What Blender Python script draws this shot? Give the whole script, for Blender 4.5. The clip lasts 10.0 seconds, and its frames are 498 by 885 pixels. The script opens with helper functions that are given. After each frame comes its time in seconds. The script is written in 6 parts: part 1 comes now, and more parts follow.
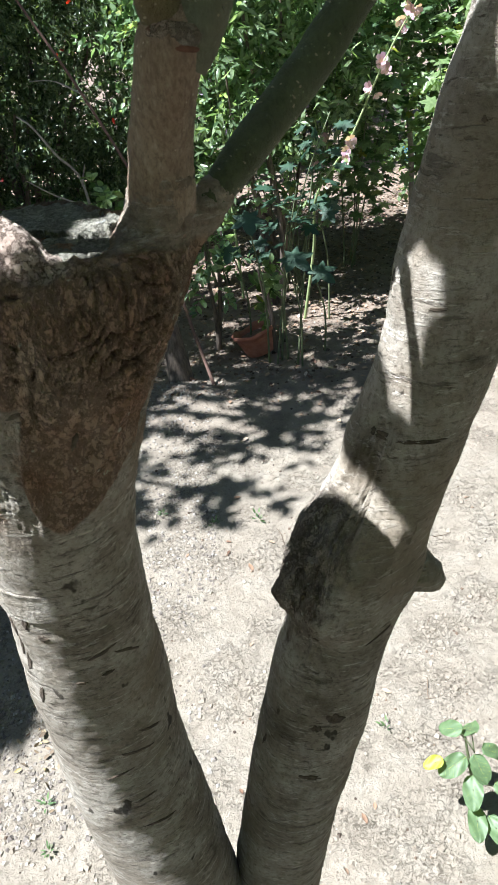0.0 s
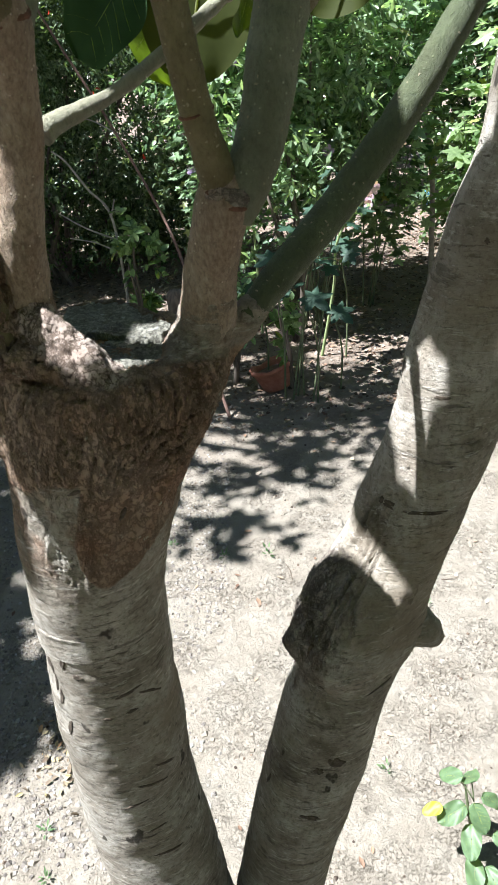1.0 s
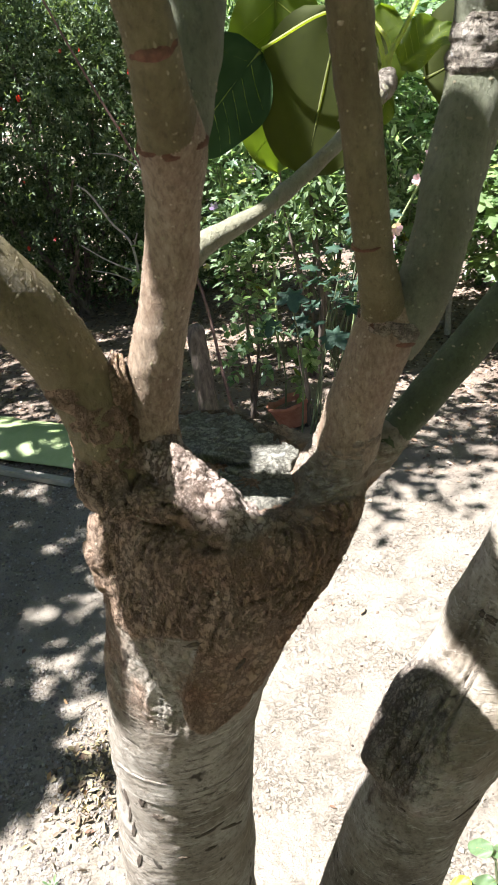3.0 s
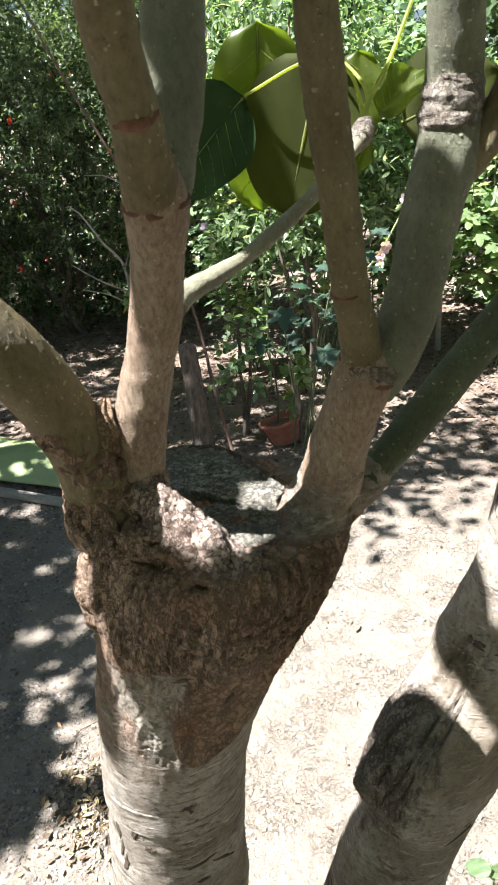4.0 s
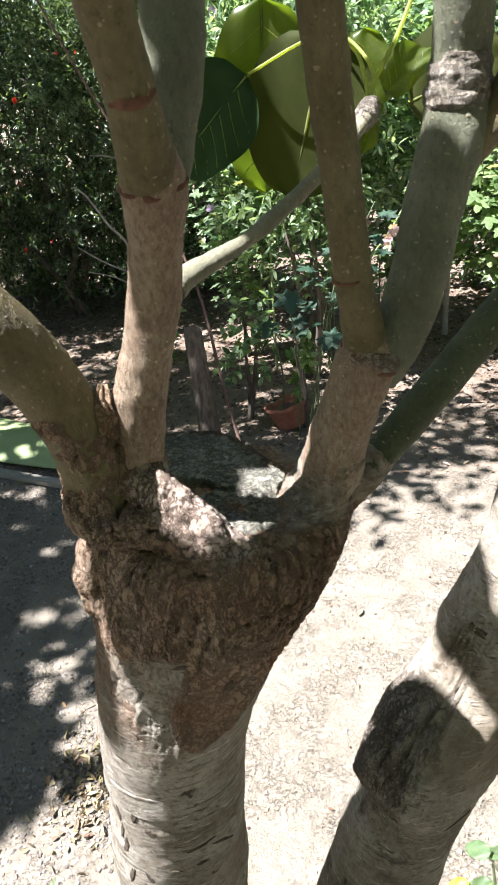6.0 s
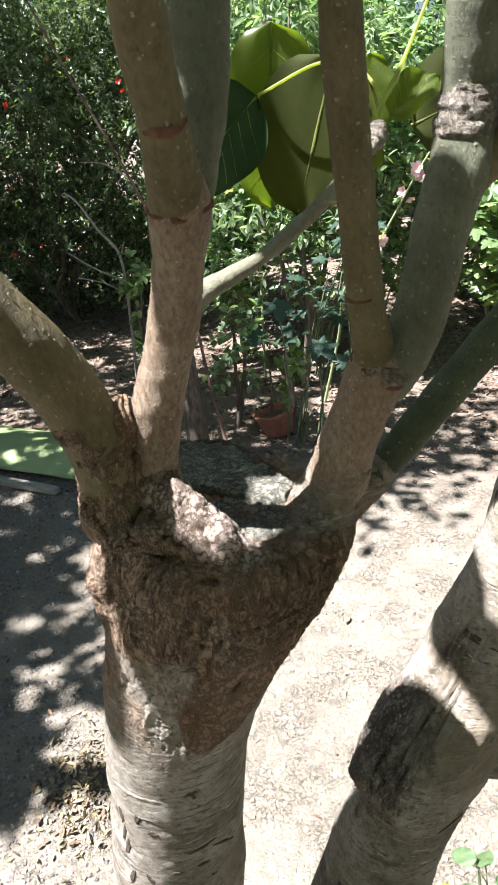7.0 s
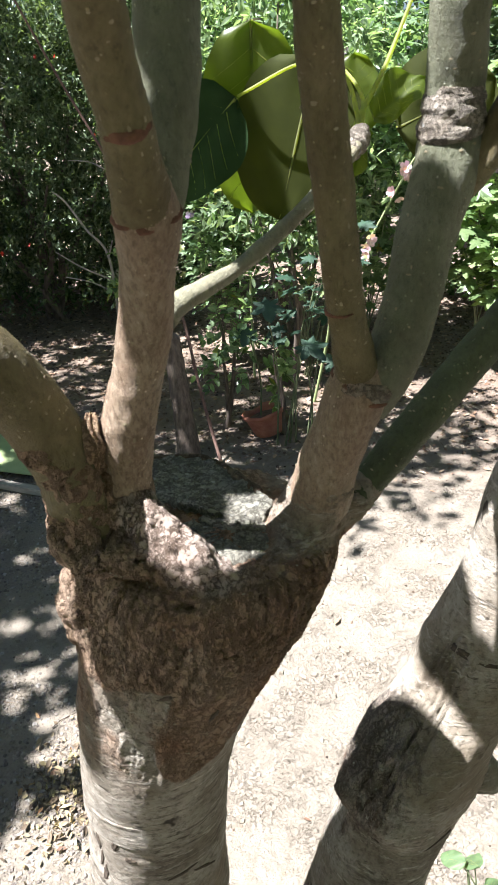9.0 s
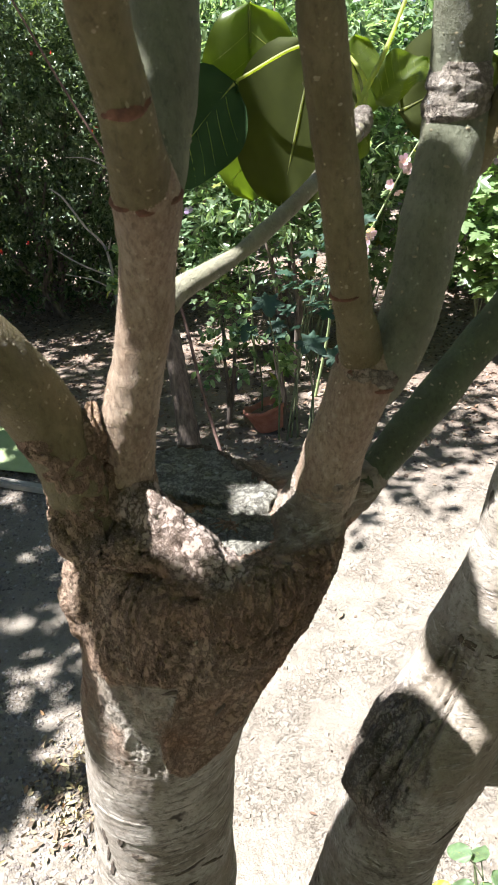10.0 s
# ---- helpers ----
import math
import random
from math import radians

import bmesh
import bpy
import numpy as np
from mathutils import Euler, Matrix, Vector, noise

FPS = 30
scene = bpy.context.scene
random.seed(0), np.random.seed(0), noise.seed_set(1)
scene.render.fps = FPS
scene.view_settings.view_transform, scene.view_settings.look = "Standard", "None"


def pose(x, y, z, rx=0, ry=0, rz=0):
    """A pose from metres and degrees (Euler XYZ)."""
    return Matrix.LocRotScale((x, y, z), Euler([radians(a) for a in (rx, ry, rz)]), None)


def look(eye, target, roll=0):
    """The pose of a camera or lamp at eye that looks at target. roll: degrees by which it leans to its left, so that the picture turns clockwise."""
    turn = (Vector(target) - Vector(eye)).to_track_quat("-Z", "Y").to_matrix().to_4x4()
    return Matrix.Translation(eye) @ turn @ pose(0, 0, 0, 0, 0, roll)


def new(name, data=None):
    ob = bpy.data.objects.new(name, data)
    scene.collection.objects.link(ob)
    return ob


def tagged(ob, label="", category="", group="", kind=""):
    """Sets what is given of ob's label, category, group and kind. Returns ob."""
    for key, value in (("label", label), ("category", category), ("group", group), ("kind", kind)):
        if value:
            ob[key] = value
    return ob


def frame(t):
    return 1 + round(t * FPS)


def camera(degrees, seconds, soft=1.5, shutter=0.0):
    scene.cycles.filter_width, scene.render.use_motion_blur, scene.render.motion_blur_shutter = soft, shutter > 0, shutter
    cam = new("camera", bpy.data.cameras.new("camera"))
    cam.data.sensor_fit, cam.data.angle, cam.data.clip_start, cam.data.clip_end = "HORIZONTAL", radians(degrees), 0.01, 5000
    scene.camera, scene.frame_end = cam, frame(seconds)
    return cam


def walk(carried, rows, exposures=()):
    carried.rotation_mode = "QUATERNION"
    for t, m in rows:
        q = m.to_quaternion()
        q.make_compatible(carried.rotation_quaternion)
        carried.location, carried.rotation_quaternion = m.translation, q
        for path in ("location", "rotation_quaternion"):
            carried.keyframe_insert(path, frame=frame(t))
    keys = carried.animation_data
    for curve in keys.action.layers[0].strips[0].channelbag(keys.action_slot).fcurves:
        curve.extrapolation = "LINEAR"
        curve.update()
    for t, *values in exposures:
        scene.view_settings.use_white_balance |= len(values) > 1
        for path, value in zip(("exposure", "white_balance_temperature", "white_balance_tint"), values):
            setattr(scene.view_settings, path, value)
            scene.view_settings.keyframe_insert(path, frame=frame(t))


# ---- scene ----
cam = camera(39.6, 10.0, 0.5)
PATH = [
    (0, (0.0513, -0.0309, 1.6737), (0.0258, 1.4146, 0.7786), -7.2),
    (0.5, (0.0444, -0.0459, 1.6881), (-0.0171, 1.4140, 0.8194), -6.9),
    (1, (0.0488, -0.0574, 1.7162), (-0.0006, 1.4250, 0.8857), -5.1),
    (1.5, (0.0417, -0.0427, 1.7468), (-0.0325, 1.4724, 0.9792), -5),
    (2, (0.0149, -0.0226, 1.7416), (-0.0641, 1.4831, 0.9571), -3.8),
    (2.5, (-0.0006, -0.0103, 1.7425), (-0.0668, 1.4977, 0.9605), -3.5),
    (3.8, (-0.0015, -0.0066, 1.7493), (-0.0504, 1.5236, 1.0098), -3.9),
    (4, (0.0022, -0.0092, 1.7536), (-0.0407, 1.5240, 1.0192), -3.9),
    (4.5, (0.0048, -0.0133, 1.7561), (-0.0467, 1.5245, 1.0336), -4.1),
    (5, (0.0067, -0.0164, 1.7586), (-0.0406, 1.5170, 1.0260), -4.1),
    (5.5, (0.0110, -0.0165, 1.7620), (-0.0347, 1.5200, 1.0370), -4),
    (5.7, (0.0085, -0.0046, 1.7518), (-0.0537, 1.5095, 0.9818), -3.9),
    (6.8, (-0.0030, -0.0133, 1.7595), (-0.0322, 1.5081, 1.0005), -2.9),
    (7, (-0.0049, -0.0137, 1.7586), (-0.0293, 1.5092, 1.0030), -2.7),
    (7.5, (-0.0071, -0.0080, 1.7586), (-0.0307, 1.5147, 1.0047), -2.5),
    (8, (-0.0011, -0.0050, 1.7578), (-0.0069, 1.5119, 0.9894), -2.3),
    (8.5, (-0.0029, -0.0011, 1.7552), (-0.0100, 1.5135, 0.9826), -2.1),
    (9, (0.0000, 0.0000, 1.7595), (-0.0003, 1.5217, 1.0005), -2.4),
    (9.5, (0.0008, -0.0002, 1.7586), (0.0068, 1.5262, 1.0090), -2.5),
    (10, (-0.0011, 0.0029, 1.7552), (-0.0050, 1.5202, 0.9877), -3.1),
]
EXPOSURES = [(0, 1.80, 5700, 7.5), (1.5, 2.01, 5750, 8), (2.5, 2.2, 6000, 11), (4.5, 2.2, 6100, 13), (6.8, 2.12, 6000, 12.5), (10, 2.12, 6000, 12.5)]
walk(cam, [(t, look(eye, target, roll)) for t, eye, target, roll in PATH], EXPOSURES)
from mathutils.bvhtree import BVHTree

cam.data.dof.use_dof, cam.data.dof.focus_distance, cam.data.dof.aperture_fstop = True, 2.4, 110.0

# ---- light ----
SUN_EL, SUN_AZ = 64.0, -110.0          # azimuth from +y towards +x
SUN_DIR = Vector((math.sin(radians(SUN_AZ)) * math.cos(radians(SUN_EL)),
                  math.cos(radians(SUN_AZ)) * math.cos(radians(SUN_EL)), math.sin(radians(SUN_EL))))
world = bpy.data.worlds.new("world")
scene.world = world
world.use_nodes = True
wn = world.node_tree
bg = wn.nodes["Background"]
sky = wn.nodes.new("ShaderNodeTexSky")
sky.sky_type, sky.sun_disc = "NISHITA", False
sky.sun_elevation, sky.sun_rotation = radians(SUN_EL), radians(SUN_AZ)
wn.links.new(sky.outputs[0], bg.inputs[0])
bg.inputs[1].default_value = 0.023
sun = new("sun", bpy.data.lights.new("sun", "SUN"))
sun.data.energy, sun.data.angle, sun.data.color = 5.0, radians(0.5), (1.0, 0.965, 0.915)
sun.matrix_world = look(SUN_DIR * 30, (0, 0, 0))


# ---- materials ----
def nodes_of(name):
    m = bpy.data.materials.new(name)
    m.use_nodes = True
    nt = m.node_tree
    return m, nt, nt.nodes["Principled BSDF"]


def node(nt, kind, **inputs):
    n = nt.nodes.new(kind)
    for k, v in inputs.items():
        n.inputs[k.replace("_", " ")].default_value = v
    return n


def ramp(nt, fac, stops):
    r = nt.nodes.new("ShaderNodeValToRGB")
    while len(r.color_ramp.elements) < len(stops):
        r.color_ramp.elements.new(0.5)
    for e, (p, c) in zip(r.color_ramp.elements, stops):
        e.position, e.color = p, (*c, 1)
    nt.links.new(fac, r.inputs[0])
    return r.outputs[0]


def mix(nt, fac, a, b, how="MIX"):
    n = nt.nodes.new("ShaderNodeMix")
    n.data_type, n.blend_type = "RGBA", how
    for sock, v in ((n.inputs[0], fac), (n.inputs[6], a), (n.inputs[7], b)):
        if isinstance(v, (int, float)):
            sock.default_value = v
        elif isinstance(v, tuple):
            sock.default_value = (*v, 1)
        else:
            nt.links.new(v, sock)
    return n.outputs[2]


def coords(nt, scale=(1, 1, 1)):
    tc = nt.nodes.new("ShaderNodeTexCoord")
    mp = nt.nodes.new("ShaderNodeMapping")
    mp.inputs["Scale"].default_value = scale
    nt.links.new(tc.outputs["Object"], mp.inputs[0])
    return mp.outputs[0]


def tex(nt, vec, scale, detail=4, rough=0.6, kind="ShaderNodeTexNoise", distortion=0.0):
    n = nt.nodes.new(kind)
    n.inputs["Scale"].default_value = scale
    if kind == "ShaderNodeTexNoise":
        n.inputs["Detail"].default_value, n.inputs["Roughness"].default_value = detail, rough
        n.inputs["Distortion"].default_value = distortion
    nt.links.new(vec, n.inputs["Vector"])
    return n.outputs[0]


def bump(nt, p, height, strength, distance):
    b = nt.nodes.new("ShaderNodeBump")
    b.inputs["Strength"].default_value, b.inputs["Distance"].default_value = strength, distance
    nt.links.new(height, b.inputs["Height"])
    if p.inputs["Normal"].is_linked:
        nt.links.new(p.inputs["Normal"].links[0].from_socket, b.inputs["Normal"])
    nt.links.new(b.outputs[0], p.inputs["Normal"])


def math_node(nt, op, a, b):
    n = nt.nodes.new("ShaderNodeMath")
    n.operation = op
    for i, v in enumerate((a, b)):
        if isinstance(v, (int, float)):
            n.inputs[i].default_value = v
        else:
            nt.links.new(v, n.inputs[i])
    return n.outputs[0]


def bark_smooth(name, dark, mid, light, dots=420.0, coarse=0.2):
    """Smooth young bark: mottled, finely fissured, with pale raised dots."""
    m, nt, p = nodes_of(name)
    v = coords(nt)
    base = ramp(nt, tex(nt, v, 45, 6, 0.66), [(0.18, dark), (0.5, mid), (0.85, light)])
    fine = tex(nt, coords(nt, (1, 1, 0.6)), 430, 6, 0.8)
    base = mix(nt, ramp(nt, fine, [(0.34, (0.55,) * 3), (0.48, (0,) * 3)]), base, tuple(c * 0.6 for c in dark))
    vor = nt.nodes.new("ShaderNodeTexVoronoi")
    vor.inputs["Scale"].default_value = dots
    nt.links.new(v, vor.inputs["Vector"])
    dot = ramp(nt, vor.outputs["Distance"], [(0.12, (0.8,) * 3), (0.22, (0.0,) * 3)])
    sparse = ramp(nt, tex(nt, v, 150, 2, 0.5), [(0.54, (0,) * 3), (0.62, (1,) * 3)])
    spot = math_node(nt, "MULTIPLY", dot, sparse)
    base = mix(nt, spot, base, tuple(min(1, c * 1.8) for c in light))
    grain = tex(nt, coords(nt, (1, 1, 0.45)), 620, 3, 0.7)
    base = mix(nt, ramp(nt, grain, [(0.36, (coarse,) * 3), (0.50, (0,) * 3)]), base, tuple(c * 0.6 for c in dark))
    base = mix(nt, ramp(nt, grain, [(0.54, (0,) * 3), (0.66, (coarse * 0.7,) * 3)]), base, tuple(min(1, c * 1.15) for c in light))
    stain = tex(nt, coords(nt, (1, 1, 0.5)), 26, 3, 0.5)
    base = mix(nt, ramp(nt, stain, [(0.55, (0,) * 3), (0.75, (0.3,) * 3)]), base, (dark[0] * 0.9, dark[1] * 0.75, dark[2] * 0.6))
    streak = tex(nt, coords(nt, (1, 1, 0.22)), 70, 5, 0.6)
    base = mix(nt, ramp(nt, streak, [(0.46, (0,) * 3), (0.66, (0.35,) * 3)]), base, (dark[0] * 1.25, dark[1] * 0.95, dark[2] * 0.8))
    nt.links.new(base, p.inputs["Base Color"])
    p.inputs["Roughness"].default_value = 0.58
    p.inputs["Specular IOR Level"].default_value = 0.45
    bump(nt, p, fine, 0.9, 0.0016)
    bump(nt, p, grain, 0.35 + coarse, 0.0006)
    bump(nt, p, spot, 0.9, 0.0009)
    return m


def cracks(nt, v, scale, width, detail=6):
    """Black in thin winding fissures, white between them."""
    n = tex(nt, v, scale, detail, 0.66, distortion=0.35)
    a = math_node(nt, "ABSOLUTE", math_node(nt, "SUBTRACT", n, 0.5), 0.0)
    return ramp(nt, a, [(0.0, (0,) * 3), (width, (1,) * 3)])


def bark_rough(name, dark, mid, light, grey=None, stretch=0.55, rusty=0.45, knot=None, calm=1.0):
    """Flaky brown bark with cracks; with grey, smooth grey bark that turns into it where the skin is rough."""
    m, nt, p = nodes_of(name)
    v = coords(nt)
    tall = coords(nt, (1, 1, stretch))
    tone = tex(nt, tall, 26, 8, 0.76)
    base = ramp(nt, tone, [(0.30, dark), (0.48, mid), (0.68, light)])
    rust = tex(nt, v, 16, 4, 0.6)
    base = mix(nt, ramp(nt, rust, [(0.50, (0,) * 3), (0.62, (rusty,) * 3)]), base, (mid[0] * 1.0, mid[1] * 0.58, mid[2] * 0.36))
    flakes = tex(nt, tall, 300, 6, 0.8)
    base = mix(nt, ramp(nt, flakes, [(0.34, (0.4,) * 3), (0.44, (0,) * 3)]), base, tuple(c * 0.6 for c in dark))
    plates = cracks(nt, coords(nt, (1, 1, stretch * 0.6)), 62, 0.024)
    small = cracks(nt, coords(nt, (1, 1, 0.75)), 240, 0.050)
    ragged = ramp(nt, tex(nt, v, 55, 4, 0.6), [(0.46, (0,) * 3), (0.60, (1,) * 3)])
    keep = math_node(nt, "MAXIMUM", plates, math_node(nt, "MULTIPLY", ragged, 0.9))
    keep = math_node(nt, "MULTIPLY", keep, math_node(nt, "MAXIMUM", small, 0.3))
    base = mix(nt, math_node(nt, "MAXIMUM", keep, 1 - 0.45 * calm), tuple(c * 0.25 for c in dark), base)
    glint = ramp(nt, tex(nt, v, 190, 2, 0.5), [(0.69, (0,) * 3), (0.74, (0.7,) * 3)])
    base = mix(nt, glint, base, tuple(min(0.6, c * 1.5) for c in light))
    height = math_node(nt, "ADD", math_node(nt, "MULTIPLY", keep, 0.9), math_node(nt, "ADD", flakes, math_node(nt, "MULTIPLY", tone, 0.8)))
    if grey:
        gd, gm, gl = grey
        g = ramp(nt, tex(nt, v, 24, 7, 0.72), [(0.32, gd), (0.5, gm), (0.66, gl)])
        fineg = tex(nt, v, 260, 6, 0.8)
        dash = tex(nt, coords(nt, (1, 1, 4.5)), 95, 3, 0.6)
        dashes = ramp(nt, dash, [(0.60, (0,) * 3), (0.68, (0.8,) * 3)])
        patch = ramp(nt, tex(nt, v, 13, 3, 0.5), [(0.46, (0,) * 3), (0.58, (1,) * 3)])
        dashes = math_node(nt, "MULTIPLY", dashes, patch)
        g = mix(nt, dashes, g, tuple(c * 0.45 for c in gd))
        fleck = ramp(nt, tex(nt, coords(nt, (1, 1, 5.0)), 60, 4, 0.7), [(0.56, (0,) * 3), (0.64, (0.7,) * 3)])
        g = mix(nt, fleck, g, tuple(min(0.7, c * 1.3) for c in gl))
        spot = tex(nt, coords(nt, (1, 1, 0.55)), 50, 3, 0.6)
        g = mix(nt, ramp(nt, spot, [(0.66, (0,) * 3), (0.69, (0.9,) * 3)]), g, tuple(c * 0.22 for c in gd))
        g = mix(nt, ramp(nt, fineg, [(0.38, (0.6,) * 3), (0.50, (0,) * 3)]), g, tuple(c * 0.6 for c in gd))
        g = mix(nt, ramp(nt, tex(nt, v, 9, 3, 0.5), [(0.52, (0,) * 3), (0.68, (0.5,) * 3)]), g, (gm[0] * 0.8, gm[1] * 0.72, gm[2] * 0.6))
        ridge = tex(nt, coords(nt, (1, 1, 5.5)), 24, 5, 0.62, distortion=0.4)
        creases = ramp(nt, ridge, [(0.36, (0.5,) * 3), (0.40, (0,) * 3)])
        creases = math_node(nt, "MULTIPLY", creases, ramp(nt, tex(nt, v, 19, 3, 0.5), [(0.44, (0,) * 3), (0.54, (1,) * 3)]))
        g = mix(nt, creases, g, tuple(c * 0.4 for c in gd))
        mask = nt.nodes.new("ShaderNodeAttribute")
        mask.attribute_name = "rough"
        rough_part = mask.outputs["Fac"]
        skin = nt.nodes.new("ShaderNodeAttribute")
        skin.attribute_name = "pink"
        base = mix(nt, skin.outputs["Fac"], base, mix(nt, math_node(nt, "MAXIMUM", keep, 0.25), tuple(c * 0.5 for c in dark), ramp(nt, tone, [(0.3, (0.32, 0.22, 0.17)), (0.5, (0.49, 0.385, 0.32)), (0.7, (0.62, 0.52, 0.45))])))
        if knot:
            # a rough dark knot: (middle, radii)
            off = nt.nodes.new("ShaderNodeVectorMath")
            off.operation = "SUBTRACT"
            off.inputs[1].default_value = knot[0]
            nt.links.new(v, off.inputs[0])
            div = nt.nodes.new("ShaderNodeVectorMath")
            div.operation = "DIVIDE"
            div.inputs[1].default_value = knot[1]
            nt.links.new(off.outputs[0], div.inputs[0])
            ln = nt.nodes.new("ShaderNodeVectorMath")
            ln.operation = "LENGTH"
            nt.links.new(div.outputs[0], ln.inputs[0])
            far = math_node(nt, "ADD", ln.outputs["Value"], math_node(nt, "MULTIPLY", math_node(nt, "SUBTRACT", tex(nt, coords(nt, (1, 1, 0.5)), 55, 5, 0.65), 0.5), 2.6))
            rough_part = math_node(nt, "MAXIMUM", rough_part, ramp(nt, far, [(0.65, (1,) * 3), (1.05, (0,) * 3)]))
        base = mix(nt, rough_part, g, base)
        split = nt.nodes.new("ShaderNodeAttribute")
        split.attribute_name = "crack"
        base = mix(nt, ramp(nt, split.outputs["Fac"], [(0.30, (0,) * 3), (0.9, (0.75,) * 3)]), base, (0.060, 0.040, 0.027))
        hm = nt.nodes.new("ShaderNodeMix")
        nt.links.new(rough_part, hm.inputs[0])
        nt.links.new(math_node(nt, "SUBTRACT", math_node(nt, "ADD", math_node(nt, "MULTIPLY", fineg, 0.7), math_node(nt, "ADD", math_node(nt, "MULTIPLY", ridge, 0.8), math_node(nt, "MULTIPLY", fleck, 0.35))), math_node(nt, "ADD", math_node(nt, "MULTIPLY", dashes, 0.4), math_node(nt, "MULTIPLY", creases, 0.8))), hm.inputs[2])
        nt.links.new(math_node(nt, "MULTIPLY", height, calm), hm.inputs[3])
        height = hm.outputs[0]
    nt.links.new(base, p.inputs["Base Color"])
    p.inputs["Roughness"].default_value = 0.88
    p.inputs["Specular IOR Level"].default_value = 0.2
    bump(nt, p, height, 1.0, 0.0032)
    bump(nt, p, tex(nt, v, 420, 5, 0.75), 0.5, 0.0009)
    return m


def leaf_material(name, dark, light, trans=0.35, rough=0.42, spread=0.5, tint=None, glow=(1.6, 1.75, 0.6)):
    """Leaf blade: gloss above, light shining through from behind, each leaf its own tone."""
    m, nt, p = nodes_of(name)
    geo = nt.nodes.new("ShaderNodeNewGeometry")
    col = ramp(nt, geo.outputs["Random Per Island"], [(0.0, dark), (spread, tuple((a + b) / 2 for a, b in zip(dark, light))), (1.0, light)])
    if tint:
        col = ramp(nt, geo.outputs["Random Per Island"], [(0.0, dark), (spread, tuple((a + b) / 2 for a, b in zip(dark, light))), (0.93, light), (1.0, tint)])
    n = tex(nt, coords(nt), 60, 3)
    col = mix(nt, ramp(nt, n, [(0.35, (0.0,) * 3), (0.7, (0.45,) * 3)]), col, tuple(c * 0.6 for c in dark))
    nt.links.new(col, p.inputs["Base Color"])
    p.inputs["Roughness"].default_value = rough
    tr = nt.nodes.new("ShaderNodeBsdfTranslucent")
    tcol = mix(nt, 1.0, col, glow, "MULTIPLY")
    nt.links.new(tcol, tr.inputs[0])
    mx = nt.nodes.new("ShaderNodeMixShader")
    mx.inputs[0].default_value = trans
    out = nt.nodes["Material Output"]
    nt.links.new(p.outputs[0], mx.inputs[1])
    nt.links.new(tr.outputs[0], mx.inputs[2])
    nt.links.new(mx.outputs[0], out.inputs[0])
    return m


def plain(name, dark, light, scale=40.0, rough=0.8, bump_d=0.002, vec=(1, 1, 1)):
    m, nt, p = nodes_of(name)
    v = coords(nt, vec)
    n = tex(nt, v, scale, 5, 0.65)
    nt.links.new(ramp(nt, n, [(0.3, dark), (0.7, light)]), p.inputs["Base Color"])
    p.inputs["Roughness"].default_value = rough
    bump(nt, p, n, 0.5, bump_d)
    bump(nt, p, tex(nt, v, scale * 6, 3), 0.3, bump_d * 0.4)
    return m


def island(name, stops, rough=0.8):
    m, nt, p = nodes_of(name)
    geo = nt.nodes.new("ShaderNodeNewGeometry")
    col = ramp(nt, geo.outputs["Random Per Island"], stops)
    n = tex(nt, coords(nt), 120, 3)
    col = mix(nt, ramp(nt, n, [(0.35, (0,) * 3), (0.75, (0.4,) * 3)]), col, tuple(c * 0.5 for c in stops[0][1]))
    nt.links.new(col, p.inputs["Base Color"])
    p.inputs["Roughness"].default_value = rough
    return m


